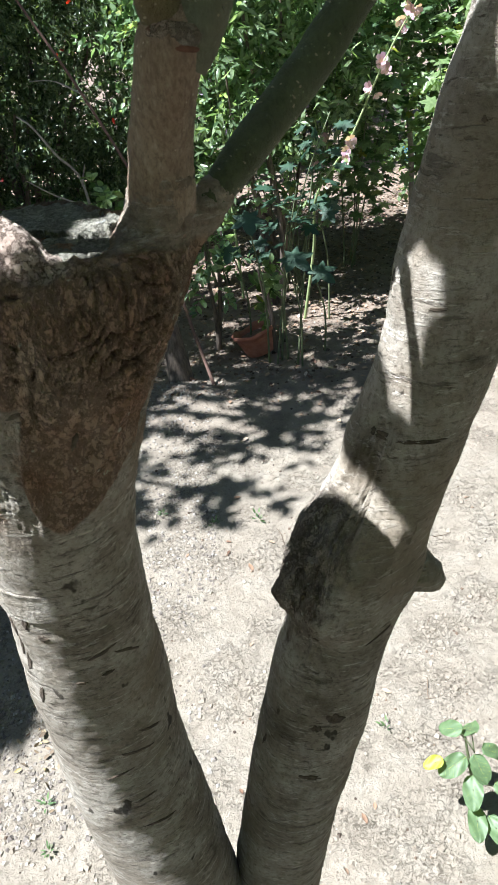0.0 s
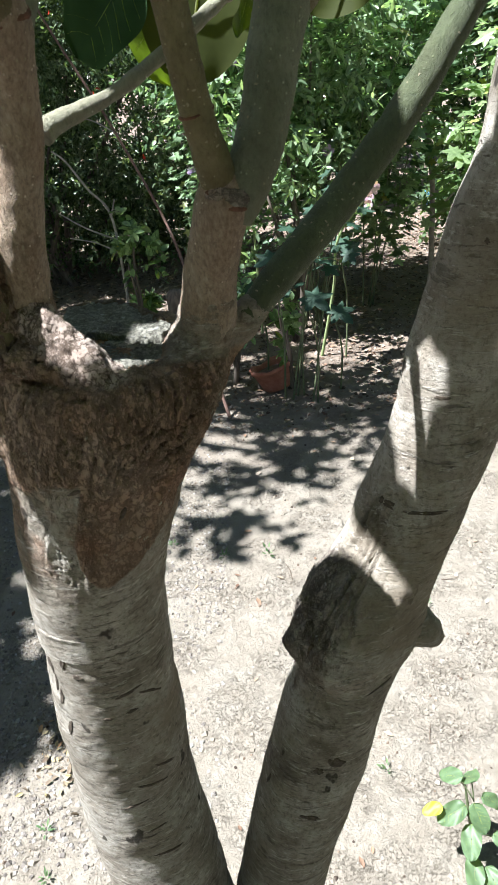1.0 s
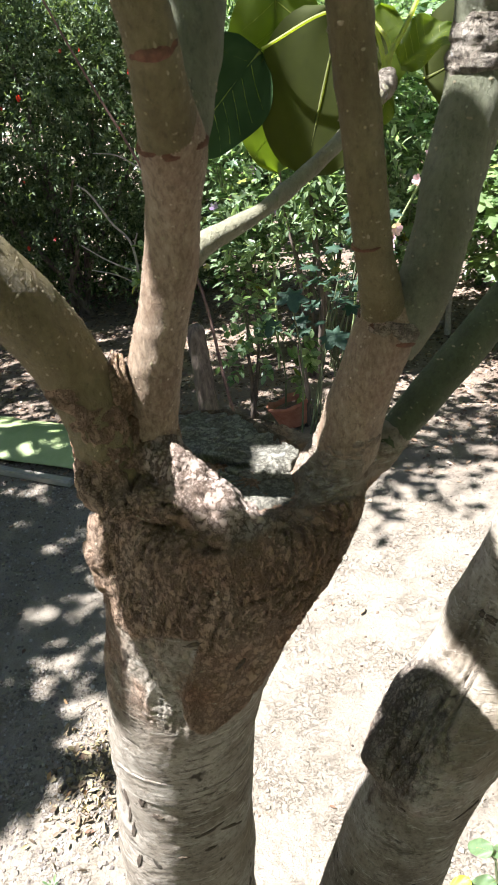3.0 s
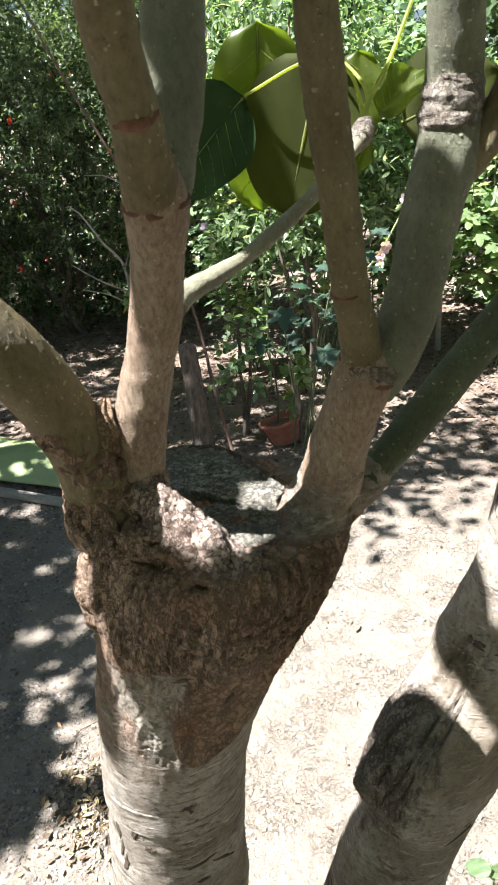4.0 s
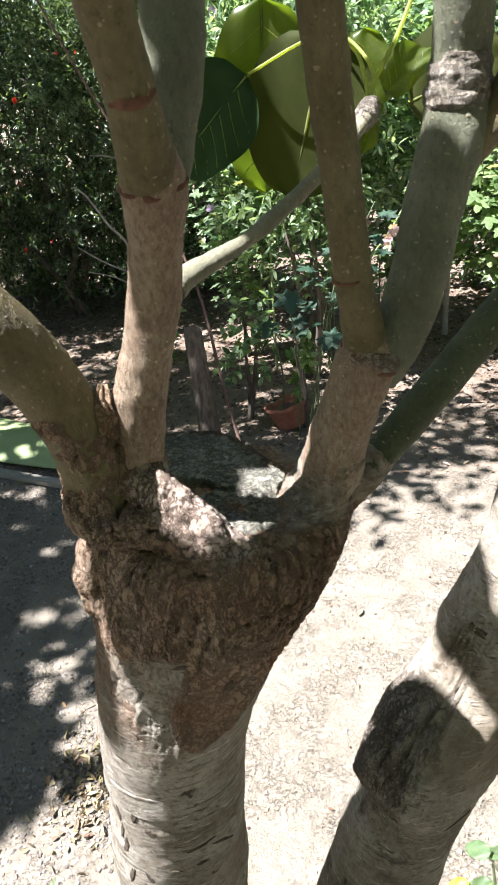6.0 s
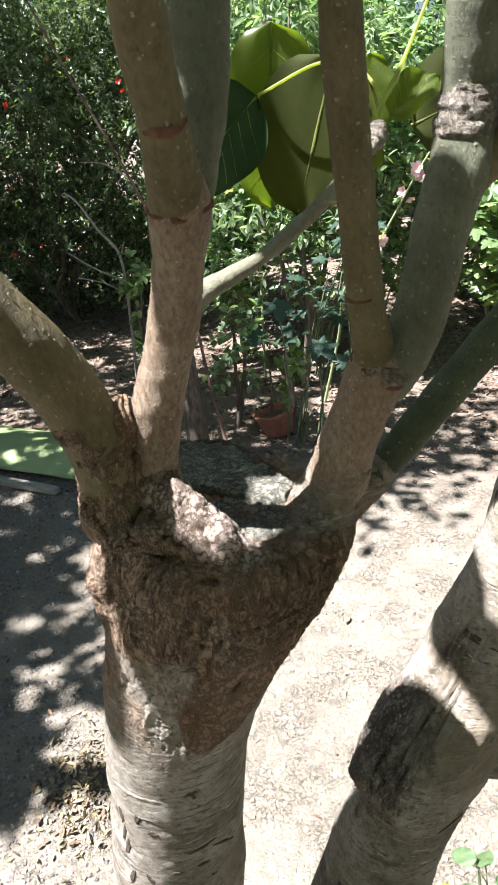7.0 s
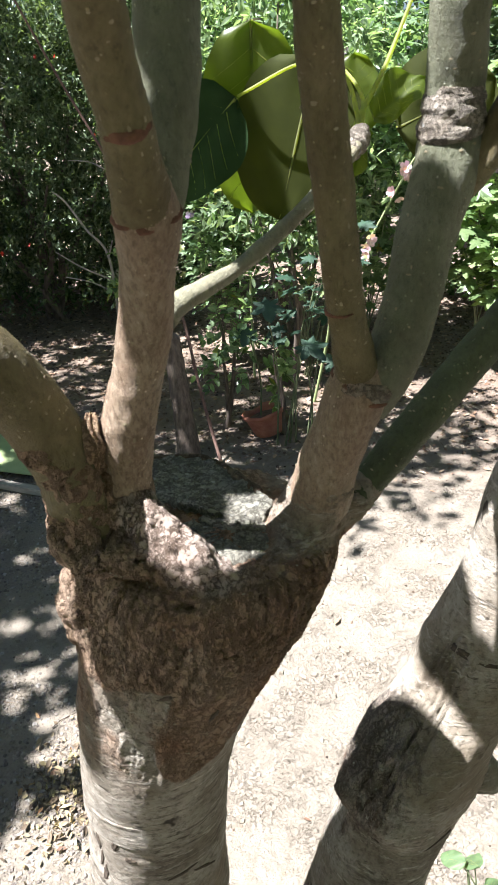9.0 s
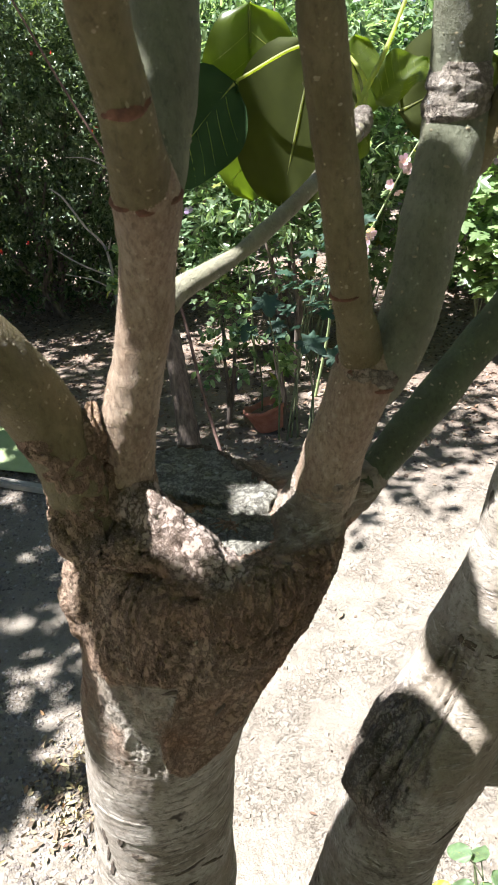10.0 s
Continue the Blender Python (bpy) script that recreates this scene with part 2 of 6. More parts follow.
def ground_material():
    m, nt, p = nodes_of("dry_soil")
    v = coords(nt)
    big = tex(nt, v, 0.9, 4, 0.6)
    mid = tex(nt, v, 9, 6, 0.7)
    fine = tex(nt, v, 70, 5, 0.75)
    col = ramp(nt, mid, [(0.28, (0.228, 0.194, 0.152)), (0.5, (0.280, 0.244, 0.195)), (0.72, (0.322, 0.289, 0.240))])
    col = mix(nt, ramp(nt, big, [(0.35, (0,) * 3), (0.7, (0.5,) * 3)]), col, (0.264, 0.224, 0.180))
    col = mix(nt, ramp(nt, fine, [(0.30, (0.6,) * 3), (0.38, (0,) * 3)]), col, (0.15, 0.12, 0.09))
    pits = tex(nt, v, 30, 5, 0.75, distortion=0.4)
    loose = ramp(nt, tex(nt, v, 5, 3, 0.6), [(0.48, (0,) * 3), (0.60, (1,) * 3)])
    seam = ramp(nt, math_node(nt, "ABSOLUTE", math_node(nt, "SUBTRACT", tex(nt, v, 42, 5, 0.7, distortion=0.5), 0.5), 0), [(0.0, (1,) * 3), (0.02, (0,) * 3)])
    seam = math_node(nt, "MULTIPLY", seam, loose)
    col = mix(nt, seam, col, (0.13, 0.105, 0.08))
    col = mix(nt, ramp(nt, pits, [(0.31, (0.6,) * 3), (0.38, (0,) * 3)]), col, (0.15, 0.12, 0.09))
    # humus under the shrubs
    sep = nt.nodes.new("ShaderNodeSeparateXYZ")
    nt.links.new(v, sep.inputs[0])
    far = math_node(nt, "ADD", sep.outputs[1], math_node(nt, "MULTIPLY", tex(nt, v, 1.7, 4, 0.6), 2.2))
    mr = nt.nodes.new("ShaderNodeMapRange")
    nt.links.new(far, mr.inputs[0])
    mr.inputs[1].default_value, mr.inputs[2].default_value = 3.6, 5.2
    mr.inputs[3].default_value, mr.inputs[4].default_value = 0.0, 0.6
    col = mix(nt, mr.outputs[0], col, ramp(nt, mid, [(0.3, (0.13, 0.085, 0.062)), (0.7, (0.33, 0.24, 0.185))]))
    nt.links.new(col, p.inputs["Base Color"])
    p.inputs["Roughness"].default_value = 0.95
    p.inputs["Specular IOR Level"].default_value = 0.15
    bump(nt, p, mid, 0.7, 0.025)
    bump(nt, p, pits, 1.0, 0.022)
    bump(nt, p, fine, 0.6, 0.006)
    bump(nt, p, math_node(nt, "MULTIPLY", seam, -1.0), 1.0, 0.008)
    bump(nt, p, tex(nt, v, 260, 4, 0.7), 0.5, 0.002)
    return m


SOIL = ground_material()
GREY = ((0.18, 0.147, 0.110), (0.35, 0.305, 0.247), (0.52, 0.475, 0.41))
BROWN = ((0.25, 0.162, 0.108), (0.395, 0.270, 0.186), (0.51, 0.390, 0.295))
STEM = bark_rough("grey_bark", *BROWN, GREY, 0.55, 0.32, None, 0.85)
SIDE_STEM = bark_rough("grey_side_bark", (0.15, 0.115, 0.087), (0.31, 0.255, 0.205), (0.46, 0.405, 0.345), GREY, 0.3, 0.3, ((0.088, 0.006, 1.372), (0.029, 0.045, 0.078)))
HEAD = bark_rough("cracked_bark", (0.11, 0.078, 0.055), (0.21, 0.155, 0.112), (0.32, 0.25, 0.19), None, 0.55, 0.1)
CUT = bark_rough("weathered_wood", (0.13, 0.125, 0.10), (0.33, 0.32, 0.265), (0.48, 0.46, 0.39), None, 1.0, 0.1)
SCAR_DARK = plain("bark_scar", (0.03, 0.022, 0.015), (0.14, 0.105, 0.075), 300, 0.95, 0.002)
BRANCH = bark_smooth("young_bark", (0.085, 0.066, 0.026), (0.180, 0.145, 0.066), (0.29, 0.245, 0.135))
PALE_BRANCH = bark_smooth("pale_young_bark", (0.16, 0.108, 0.070), (0.34, 0.250, 0.172), (0.50, 0.415, 0.32), 420.0, 0.5)
GREEN_BRANCH = bark_smooth("green_bark", (0.085, 0.090, 0.052), (0.172, 0.178, 0.112), (0.28, 0.28, 0.20))
DEEP_GREEN = bark_smooth("deep_green_bark", (0.044, 0.052, 0.024), (0.084, 0.100, 0.044), (0.15, 0.165, 0.085))
PALE_TWIG = bark_smooth("pale_green_bark", (0.17, 0.155, 0.10), (0.30, 0.285, 0.19), (0.42, 0.41, 0.29))
SCAR = plain("ring_scar", (0.06, 0.026, 0.016), (0.20, 0.092, 0.055), 260, 0.9, 0.001)
ORANGE_BARK = bark_rough("orange_bark", (0.24, 0.145, 0.085), (0.44, 0.305, 0.20), (0.60, 0.46, 0.33), None, 0.4, 0.3)
PORE_BARK = plain("pore_bark", (0.24, 0.195, 0.12), (0.40, 0.345, 0.235), 300, 0.8, 0.0004)
NODE = bark_rough("node_bark", (0.26, 0.20, 0.15), (0.44, 0.38, 0.31), (0.58, 0.52, 0.45), None, 2.0, 0.35)
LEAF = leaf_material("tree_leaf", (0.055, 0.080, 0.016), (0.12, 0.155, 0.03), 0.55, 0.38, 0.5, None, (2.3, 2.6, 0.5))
# the tree's leaf in a dark tone, its shade put into the colour
SHADED_TREE_LEAF = leaf_material("shaded_tree_leaf", (0.024, 0.050, 0.020), (0.042, 0.074, 0.034), 0.12, 0.6)
SHADED_TREE_LEAF.node_tree.nodes["Principled BSDF"].inputs["Specular IOR Level"].default_value = 0.0
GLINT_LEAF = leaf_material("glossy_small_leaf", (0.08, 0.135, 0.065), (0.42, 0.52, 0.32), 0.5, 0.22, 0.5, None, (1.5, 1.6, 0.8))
# the same leaf in dull olive, likewise darkened in colour as shaded
OLIVE_SHADED_LEAF = leaf_material("olive_shaded_leaf", (0.042, 0.054, 0.012), (0.070, 0.080, 0.018), 0.42, 0.75)
OLIVE_SHADED_LEAF.node_tree.nodes["Principled BSDF"].inputs["Specular IOR Level"].default_value = 0.25
VEIN = leaf_material("leaf_vein", (0.31, 0.32, 0.125), (0.40, 0.41, 0.19), 0.6, 0.5, 0.5, None, (2.2, 2.4, 0.6))
PALE_STEM = plain("pale_green_stem", (0.20, 0.26, 0.10), (0.32, 0.38, 0.18), 40, 0.6, 0.001)
SHRUB_BARK = plain("shrub_bark", (0.05, 0.037, 0.028), (0.21, 0.165, 0.13), 45, 0.9, 0.006, (1, 1, 0.2))
DRY_TWIG = plain("dry_twig", (0.22, 0.19, 0.16), (0.42, 0.38, 0.33), 50, 0.85, 0.001)
BROWN_TWIG = plain("brown_twig", (0.09, 0.05, 0.04), (0.20, 0.12, 0.09), 50, 0.8, 0.001)
GREEN_STEM = plain("green_stem", (0.07, 0.09, 0.04), (0.16, 0.18, 0.09), 40, 0.6, 0.001)
SMALL_LEAF = leaf_material("small_dark_leaf", (0.034, 0.060, 0.028), (0.24, 0.30, 0.18), 0.30, 0.20)
MALLOW_LEAF = leaf_material("mallow_leaf", (0.075, 0.135, 0.065), (0.40, 0.52, 0.32), 0.46, 0.22, 0.45, (0.30, 0.29, 0.08), (1.4, 1.55, 0.75))
BRIGHT_LEAF = leaf_material("bright_leaf", (0.09, 0.155, 0.06), (0.42, 0.52, 0.26), 0.45, 0.25, 0.5, (0.40, 0.38, 0.06), (1.3, 1.5, 0.7))
FAR_LEAF = leaf_material("far_leaf", (0.045, 0.080, 0.040), (0.20, 0.27, 0.15), 0.35, 0.25)
# mallow leaf again, with the shade it stands in put into the colour
SHADED_MALLOW_LEAF = leaf_material("shaded_mallow_leaf", (0.025, 0.062, 0.036), (0.05, 0.10, 0.06), 0.2, 0.6)
SEED_LEAF = leaf_material("seedling_leaf", (0.07, 0.13, 0.055), (0.17, 0.24, 0.12), 0.3, 0.5)
YELLOW_LEAF = leaf_material("yellow_leaf", (0.34, 0.36, 0.04), (0.44, 0.44, 0.07), 0.35, 0.5)
PINK = leaf_material("pink_petal", (0.58, 0.32, 0.46), (0.78, 0.58, 0.68), 0.35, 0.6)
MAUVE = leaf_material("mauve_petal", (0.38, 0.25, 0.48), (0.52, 0.38, 0.60), 0.35, 0.6)
RED = leaf_material("red_petal", (0.42, 0.015, 0.015), (0.52, 0.04, 0.025), 0.3, 0.5)
LITTER = island("dry_leaf", [(0.0, (0.12, 0.065, 0.04)), (0.4, (0.31, 0.195, 0.125)), (0.8, (0.46, 0.33, 0.23)), (1.0, (0.60, 0.50, 0.40))])
CLOD = island("soil_clod", [(0.0, (0.21, 0.175, 0.135)), (0.5, (0.28, 0.24, 0.19)), (1.0, (0.34, 0.30, 0.245))], 0.95)
CRUMB = island("soil_crumb", [(0.0, (0.13, 0.11, 0.095)), (0.45, (0.24, 0.21, 0.18)), (0.8, (0.32, 0.29, 0.25)), (1.0, (0.45, 0.42, 0.38))], 0.95)
PILE = island("dry_clipping", [(0.0, (0.10, 0.07, 0.045)), (0.35, (0.24, 0.18, 0.115)), (0.7, (0.38, 0.31, 0.19)), (0.92, (0.48, 0.40, 0.18)), (1.0, (0.50, 0.28, 0.14))])
CHIP = island("bark_chip", [(0.0, (0.05, 0.035, 0.025)), (0.6, (0.16, 0.11, 0.075)), (1.0, (0.34, 0.26, 0.19))], 0.9)
TERRACOTTA = plain("terracotta", (0.30, 0.105, 0.065), (0.44, 0.19, 0.13), 30, 0.85, 0.003)
GREEN_SHEET = plain("green_sheet", (0.26, 0.34, 0.14), (0.38, 0.45, 0.21), 9, 0.55, 0.004)
GREY_WOOD = plain("grey_wood", (0.20, 0.18, 0.15), (0.40, 0.37, 0.32), 18, 0.85, 0.003, (0.15, 1, 1))
BLUE = plain("blue_plastic", (0.05, 0.22, 0.50), (0.08, 0.30, 0.62), 20, 0.4, 0.001)


# ---- mesh helpers ----
def link_mesh(name, verts, faces, mat, parent=None, label="", smooth=True):
    me = bpy.data.meshes.new(name)
    me.from_pydata([tuple(v) for v in verts], [], faces)
    me.materials.append(mat)
    if smooth:
        me.polygons.foreach_set("use_smooth", [True] * len(me.polygons))
    me.update()
    ob = new(name, me)
    ob.parent = parent
    if label:
        tagged(ob, label)
    return ob


def thing(name, label, category, at=(0, 0, 0), group="", kind=""):
    ob = new(name)
    ob.location = at
    bpy.context.view_layer.update()
    return tagged(ob, label, category, group, kind)


def spline(rows, n):
    """Catmull-Rom through rows of numbers, n samples."""
    p = np.array(rows, float)
    p = np.vstack([2 * p[0] - p[1], p, 2 * p[-1] - p[-2]])
    out = []
    for u in np.linspace(0, len(rows) - 1 - 1e-9, n):
        i, f = int(u), u - int(u)
        a, b, c, d = p[i:i + 4]
        out.append(0.5 * (2 * b + (c - a) * f + (2 * a - 5 * b + 4 * c - d) * f * f + (3 * b - a - 3 * c + d) * f ** 3))
    return np.array(out)


def tube(rows, n, seg, relief=None, cap=True, level=False):
    """Verts and faces of a swept tube through rows of (x, y, z, r); relief(point, out, s, angle) adds to the radius; level: rings lie flat."""
    s = spline(rows, n)
    c, r = s[:, :3], np.maximum(s[:, 3], 0.0004)
    tan = np.gradient(c, axis=0)
    tan /= np.linalg.norm(tan, axis=1)[:, None]
    if level:
        tan = np.tile([0.0, 0.0, 1.0], (n, 1))
    ref = np.array([0.0, -1.0, 0.0]) if abs(tan[0][1]) < 0.8 else np.array([1.0, 0, 0])
    verts, faces = [], []
    for i in range(n):
        u = ref - tan[i] * np.dot(ref, tan[i])
        u /= np.linalg.norm(u)
        ref = u
        w = np.cross(tan[i], u)
        for k in range(seg):
            a = 2 * math.pi * k / seg
            out = u * math.cos(a) + w * math.sin(a)
            q = c[i] + out * r[i]
            if relief:
                q = q + out * relief(q, out, i / (n - 1), a)
            verts.append(q)
    for i in range(n - 1):
        for k in range(seg):
            k2 = (k + 1) % seg
            faces.append((i * seg + k, i * seg + k2, (i + 1) * seg + k2, (i + 1) * seg + k))
    if cap:
        faces.append(tuple(range(seg - 1, -1, -1)))
        faces.append(tuple((n - 1) * seg + k for k in range(seg)))
    return verts, faces


def fbm(p, scale, octaves=3):
    return noise.fractal(Vector(p) * scale, 1.0, 2.0, octaves)


def part_tube(name, rows, n, seg, mat, parent, relief=None, label="", level=False):
    v, f = tube(rows, n, seg, relief, True, level)
    o = Vector(parent.matrix_world.translation) if parent else Vector((0, 0, 0))
    return link_mesh(name, [Vector(q) - o for q in v], f, mat, parent, label)


def rotations(d, up_hint, rng):
    """Orthonormal frames whose y is d and whose z leans to up_hint."""
    d = d / np.linalg.norm(d, axis=1)[:, None]
    x = np.cross(d, up_hint)
    x /= np.maximum(np.linalg.norm(x, axis=1), 1e-6)[:, None]
    z = np.cross(x, d)
    return np.stack([x, d, z], axis=2)


def scatter(name, tv, tf, pos, rot, size, mat, parent=None, label="", smooth=True):
    """One mesh of many copies of a small template: verts tv, faces tf (all of one length)."""
    tv, tf = np.array(tv, float), np.array(tf)
    n, k = len(pos), len(tv)
    size = np.asarray(size)
    size = size[:, None, None] if size.ndim == 1 else size[:, None, :]
    v = np.einsum("nij,nkj->nki", rot, tv[None] * size) + pos[:, None, :]
    f = (tf[None] + (np.arange(n) * k)[:, None, None]).reshape(-1, tf.shape[1])
    me = bpy.data.meshes.new(name)
    me.vertices.add(n * k)
    me.vertices.foreach_set("co", v.astype(np.float32).ravel())
    me.loops.add(f.size)
    me.loops.foreach_set("vertex_index", f.astype(np.int32).ravel())
    me.polygons.add(len(f))
    me.polygons.foreach_set("loop_start", np.arange(0, f.size, tf.shape[1], dtype=np.int32))
    me.polygons.foreach_set("use_smooth", np.full(len(f), smooth))
    me.update(calc_edges=True)
    me.validate()
    me.materials.append(mat)
    ob = new(name, me)
    ob.parent = parent
    if label:
        tagged(ob, label)
    return ob


# leaf templates: y from stalk to tip, z up
NARROW = ([(0, 0, 0), (0.17, 0.35, 0.05), (0.13, 0.7, 0.03), (0, 1, -0.06), (-0.13, 0.7, 0.03), (-0.17, 0.35, 0.05), (0, 0.5, 0)],
          [(0, 1, 6), (1, 2, 6), (2, 3, 6), (3, 4, 6), (4, 5, 6), (5, 0, 6)])
OVAL = ([(0, 0, 0), (0.26, 0.25, 0.07), (0.30, 0.55, 0.06), (0.15, 0.85, 0.0), (0, 1, -0.08), (-0.15, 0.85, 0.0), (-0.30, 0.55, 0.06), (-0.26, 0.25, 0.07), (0, 0.5, 0)],
        [(0, 1, 8), (1, 2, 8), (2, 3, 8), (3, 4, 8), (4, 5, 8), (5, 6, 8), (6, 7, 8), (7, 0, 8)])


def lobed(lobes=5):
    pts = [(0, 0, 0)]
    for i in range(lobes):
        a = radians(-125 + 250 * i / (lobes - 1))
        ln = (0.62, 0.50, 0.40)[abs(i - lobes // 2)] if lobes == 5 else 0.5
        for da, rr in ((-0.48, 0.56), (-0.24, 0.80), (0, 1.06), (0.24, 0.80), (0.48, 0.56)):
            pts.append((math.sin(a + da) * ln * rr, 0.35 + math.cos(a + da) * ln * rr, 0.04 * math.cos(9 * da) - 0.12 * rr * rr * ln))
    c = len(pts)
    pts.append((0, 0.35, 0.02))
    idx = list(range(c))
    return pts, [(idx[i], idx[(i + 1) % c], c) for i in range(c)]


LOBED = lobed()


# ---- ground ----
def ground_height(x, y):
    h = 0.018 * noise.noise(Vector((x * 1.3, y * 1.3, 0))) + 0.007 * noise.noise(Vector((x * 6, y * 6, 3)))
    h += 0.035 * math.exp(-((x + 0.54) ** 2 / 0.016 + (y - 1.32) ** 2 / 0.03))
    h += 0.07 * math.exp(-((x + 0.36) ** 2 + (y - 3.12) ** 2) / 0.07)
    return h if abs(x) < 30 and abs(y) < 30 else 0.0


def build_ground():
    near = np.arange(-3.0, 4.01, 0.05)
    out = np.array([3.2, 3.7, 4.5, 6, 9, 14, 25, 60, 200, 1200])
    xs = np.concatenate([-out[::-1] - 1, near, out + 1.2])
    ys = np.concatenate([-out[::-1], np.arange(-1.0, 8.01, 0.05), out + 5.5])
    verts = [(x, y, ground_height(x, y)) for y in ys for x in xs]
    w = len(xs)
    faces = [(j * w + i, j * w + i + 1, (j + 1) * w + i + 1, (j + 1) * w + i) for j in range(len(ys) - 1) for i in range(w - 1)]
    ob = link_mesh("ground", verts, faces, SOIL)
    tagged(ob, "pale dry bare soil with fine clods and dark humus", "ground", "", "structure")


build_ground()
rng = np.random.default_rng(7)


def strewn(name, label, n, box, template, size, mat, flat=0.6, lift=0.3, keep=None, category="ground litter"):
    x, y = rng.uniform(box[0], box[1], n), rng.uniform(box[2], box[3], n)
    if keep is not None:
        k = np.array([rng.random() < keep(a, b) for a, b in zip(x, y)])
        x, y = x[k], y[k]
        n = len(x)
    s = rng.uniform(size[0], size[1], n) * rng.uniform(0.6, 1.0, n)
    z = np.array([ground_height(a, b) for a, b in zip(x, y)]) + s * lift
    a = rng.uniform(0, 2 * math.pi, n)
    d = np.stack([np.cos(a), np.sin(a), rng.normal(0, 0.25 * (1 - flat) + 0.05, n)], 1)
    up = np.stack([rng.normal(0, 0.5 * (1 - flat) + 0.08, n), rng.normal(0, 0.5 * (1 - flat) + 0.08, n), np.ones(n)], 1)
    ob = scatter(name, *template, np.stack([x, y, z], 1), rotations(d, up, rng), s, mat, None, "", template is not LUMP)
    return tagged(ob, label, category, "", "stuff")


LUMP = ([(-.5, -.4, -.3), (.5, -.5, -.3), (.45, .5, -.3), (-.5, .45, -.3), (-.3, -.25, .25), (.35, -.3, .3), (.25, .3, .2), (-.3, .3, .32)],
        [(0, 1, 5, 4), (1, 2, 6, 5), (2, 3, 7, 6), (3, 0, 4, 7), (4, 5, 6, 7)])
STICK = ([(-.012, -.5, 0), (.012, -.5, 0), (0, -.5, .03), (.045, .1, .02), (.075, .1, .02), (.06, .1, .045), (-.03, .5, .02), (-.015, .5, .02), (-.02, .5, .035)],
         [(0, 1, 4, 3), (1, 2, 5, 4), (2, 0, 3, 5), (3, 4, 7, 6), (4, 5, 8, 7), (5, 3, 6, 8)])
CURLED = ([(0, -.5, 0), (.2, -.2, .12), (.22, .15, .14), (0, .5, .1), (-.22, .15, .1), (-.2, -.2, .16), (0, 0, 0)],
          [(0, 1, 6), (1, 2, 6), (2, 3, 6), (3, 4, 6), (4, 5, 6), (5, 0, 6)])


def clump_field(x, y):
    return max(0.0, 0.5 + 0.9 * noise.noise(Vector((x * 2.2, y * 2.2, 9))))


def patch_field(x, y):
    """Loose crumbs lie in patches between trodden soil."""
    n = noise.noise(Vector((x * 5, y * 5, 4))) + 0.5 * noise.noise(Vector((x * 14, y * 14, 6)))
    return min(1.0, max(0.04, 0.15 + 1.5 * n))


strewn("soil_clods", "small pale soil clods scattered over the ground", 16000, (-2.2, 2.2, 0.3, 4.2), LUMP, (0.006, 0.022), CLOD, 0.2, 0.10, patch_field)
strewn("fine_grit", "fine pale grit on the bare soil", 26000, (-1.3, 1.4, 0.5, 3.2), LUMP, (0.004, 0.010), CLOD, 0.3, 0.1, patch_field)
strewn("bark_chips", "dark crumbs and chips on the soil", 5000, (-2.4, 2.4, 0.4, 4.2), LUMP, (0.004, 0.013), CHIP, 0.3, 0.15, patch_field)
strewn("fallen_twigs", "short dark dry twigs on the soil", 200, (-2.0, 2.2, 0.5, 4.5), STICK, (0.03, 0.11), CHIP, 0.9, 0.02, clump_field)
strewn("leaf_litter", "dry brown leaf litter under the shrubs", 14000, (-3.2, 3.5, 3.0, 8.0), CURLED, (0.02, 0.055), LITTER, 0.35, 0.12,
       lambda x, y: min(1.0, max(0.05, (y - 2.9) / 1.0)))
strewn("humus_chips", "dark humus crumbs under the shrubs", 9000, (-3.0, 3.5, 2.9, 7.0), LUMP, (0.008, 0.03), CHIP, 0.3, 0.1,
       lambda x, y: min(1.0, max(0.0, (y - 2.9) / 0.8)))
strewn("scattered_leaves", "single dry leaves on the bare soil", 90, (-1.4, 1.6, 0.6, 3.2), CURLED, (0.02, 0.05), LITTER, 0.5, 0.12)
strewn("crumbly_soil", "loose dark and pale crumbs on the shaded soil", 16000, (-1.9, -0.15, 0.9, 3.3), LUMP, (0.005, 0.017), CRUMB, 0.2, 0.1, clump_field)
strewn("leaf_pile", "pile of pale dry leaves and grass clippings beside the trunk", 4200, (-0.78, -0.30, 0.98, 1.64), CURLED, (0.009, 0.034), PILE, -0.6, 0.35,
       lambda x, y: math.exp(-(((x + 0.54) / 0.11) ** 2 + ((y - 1.32) / 0.15) ** 2)))


# ---- the pollarded tree ----
TREE = thing("tree", "young pollarded tree with two grey stems and a swollen cut head", "tree", (-0.02, 0.31, 0.0))
BUMPS = [((0.150, 0.330, 1.330), 0.018, 0.008)]
KNOT_AT, KNOT_AXIS = Vector((0.112, 0.332, 1.352)), Vector((0.31, 0.06, 0.948))


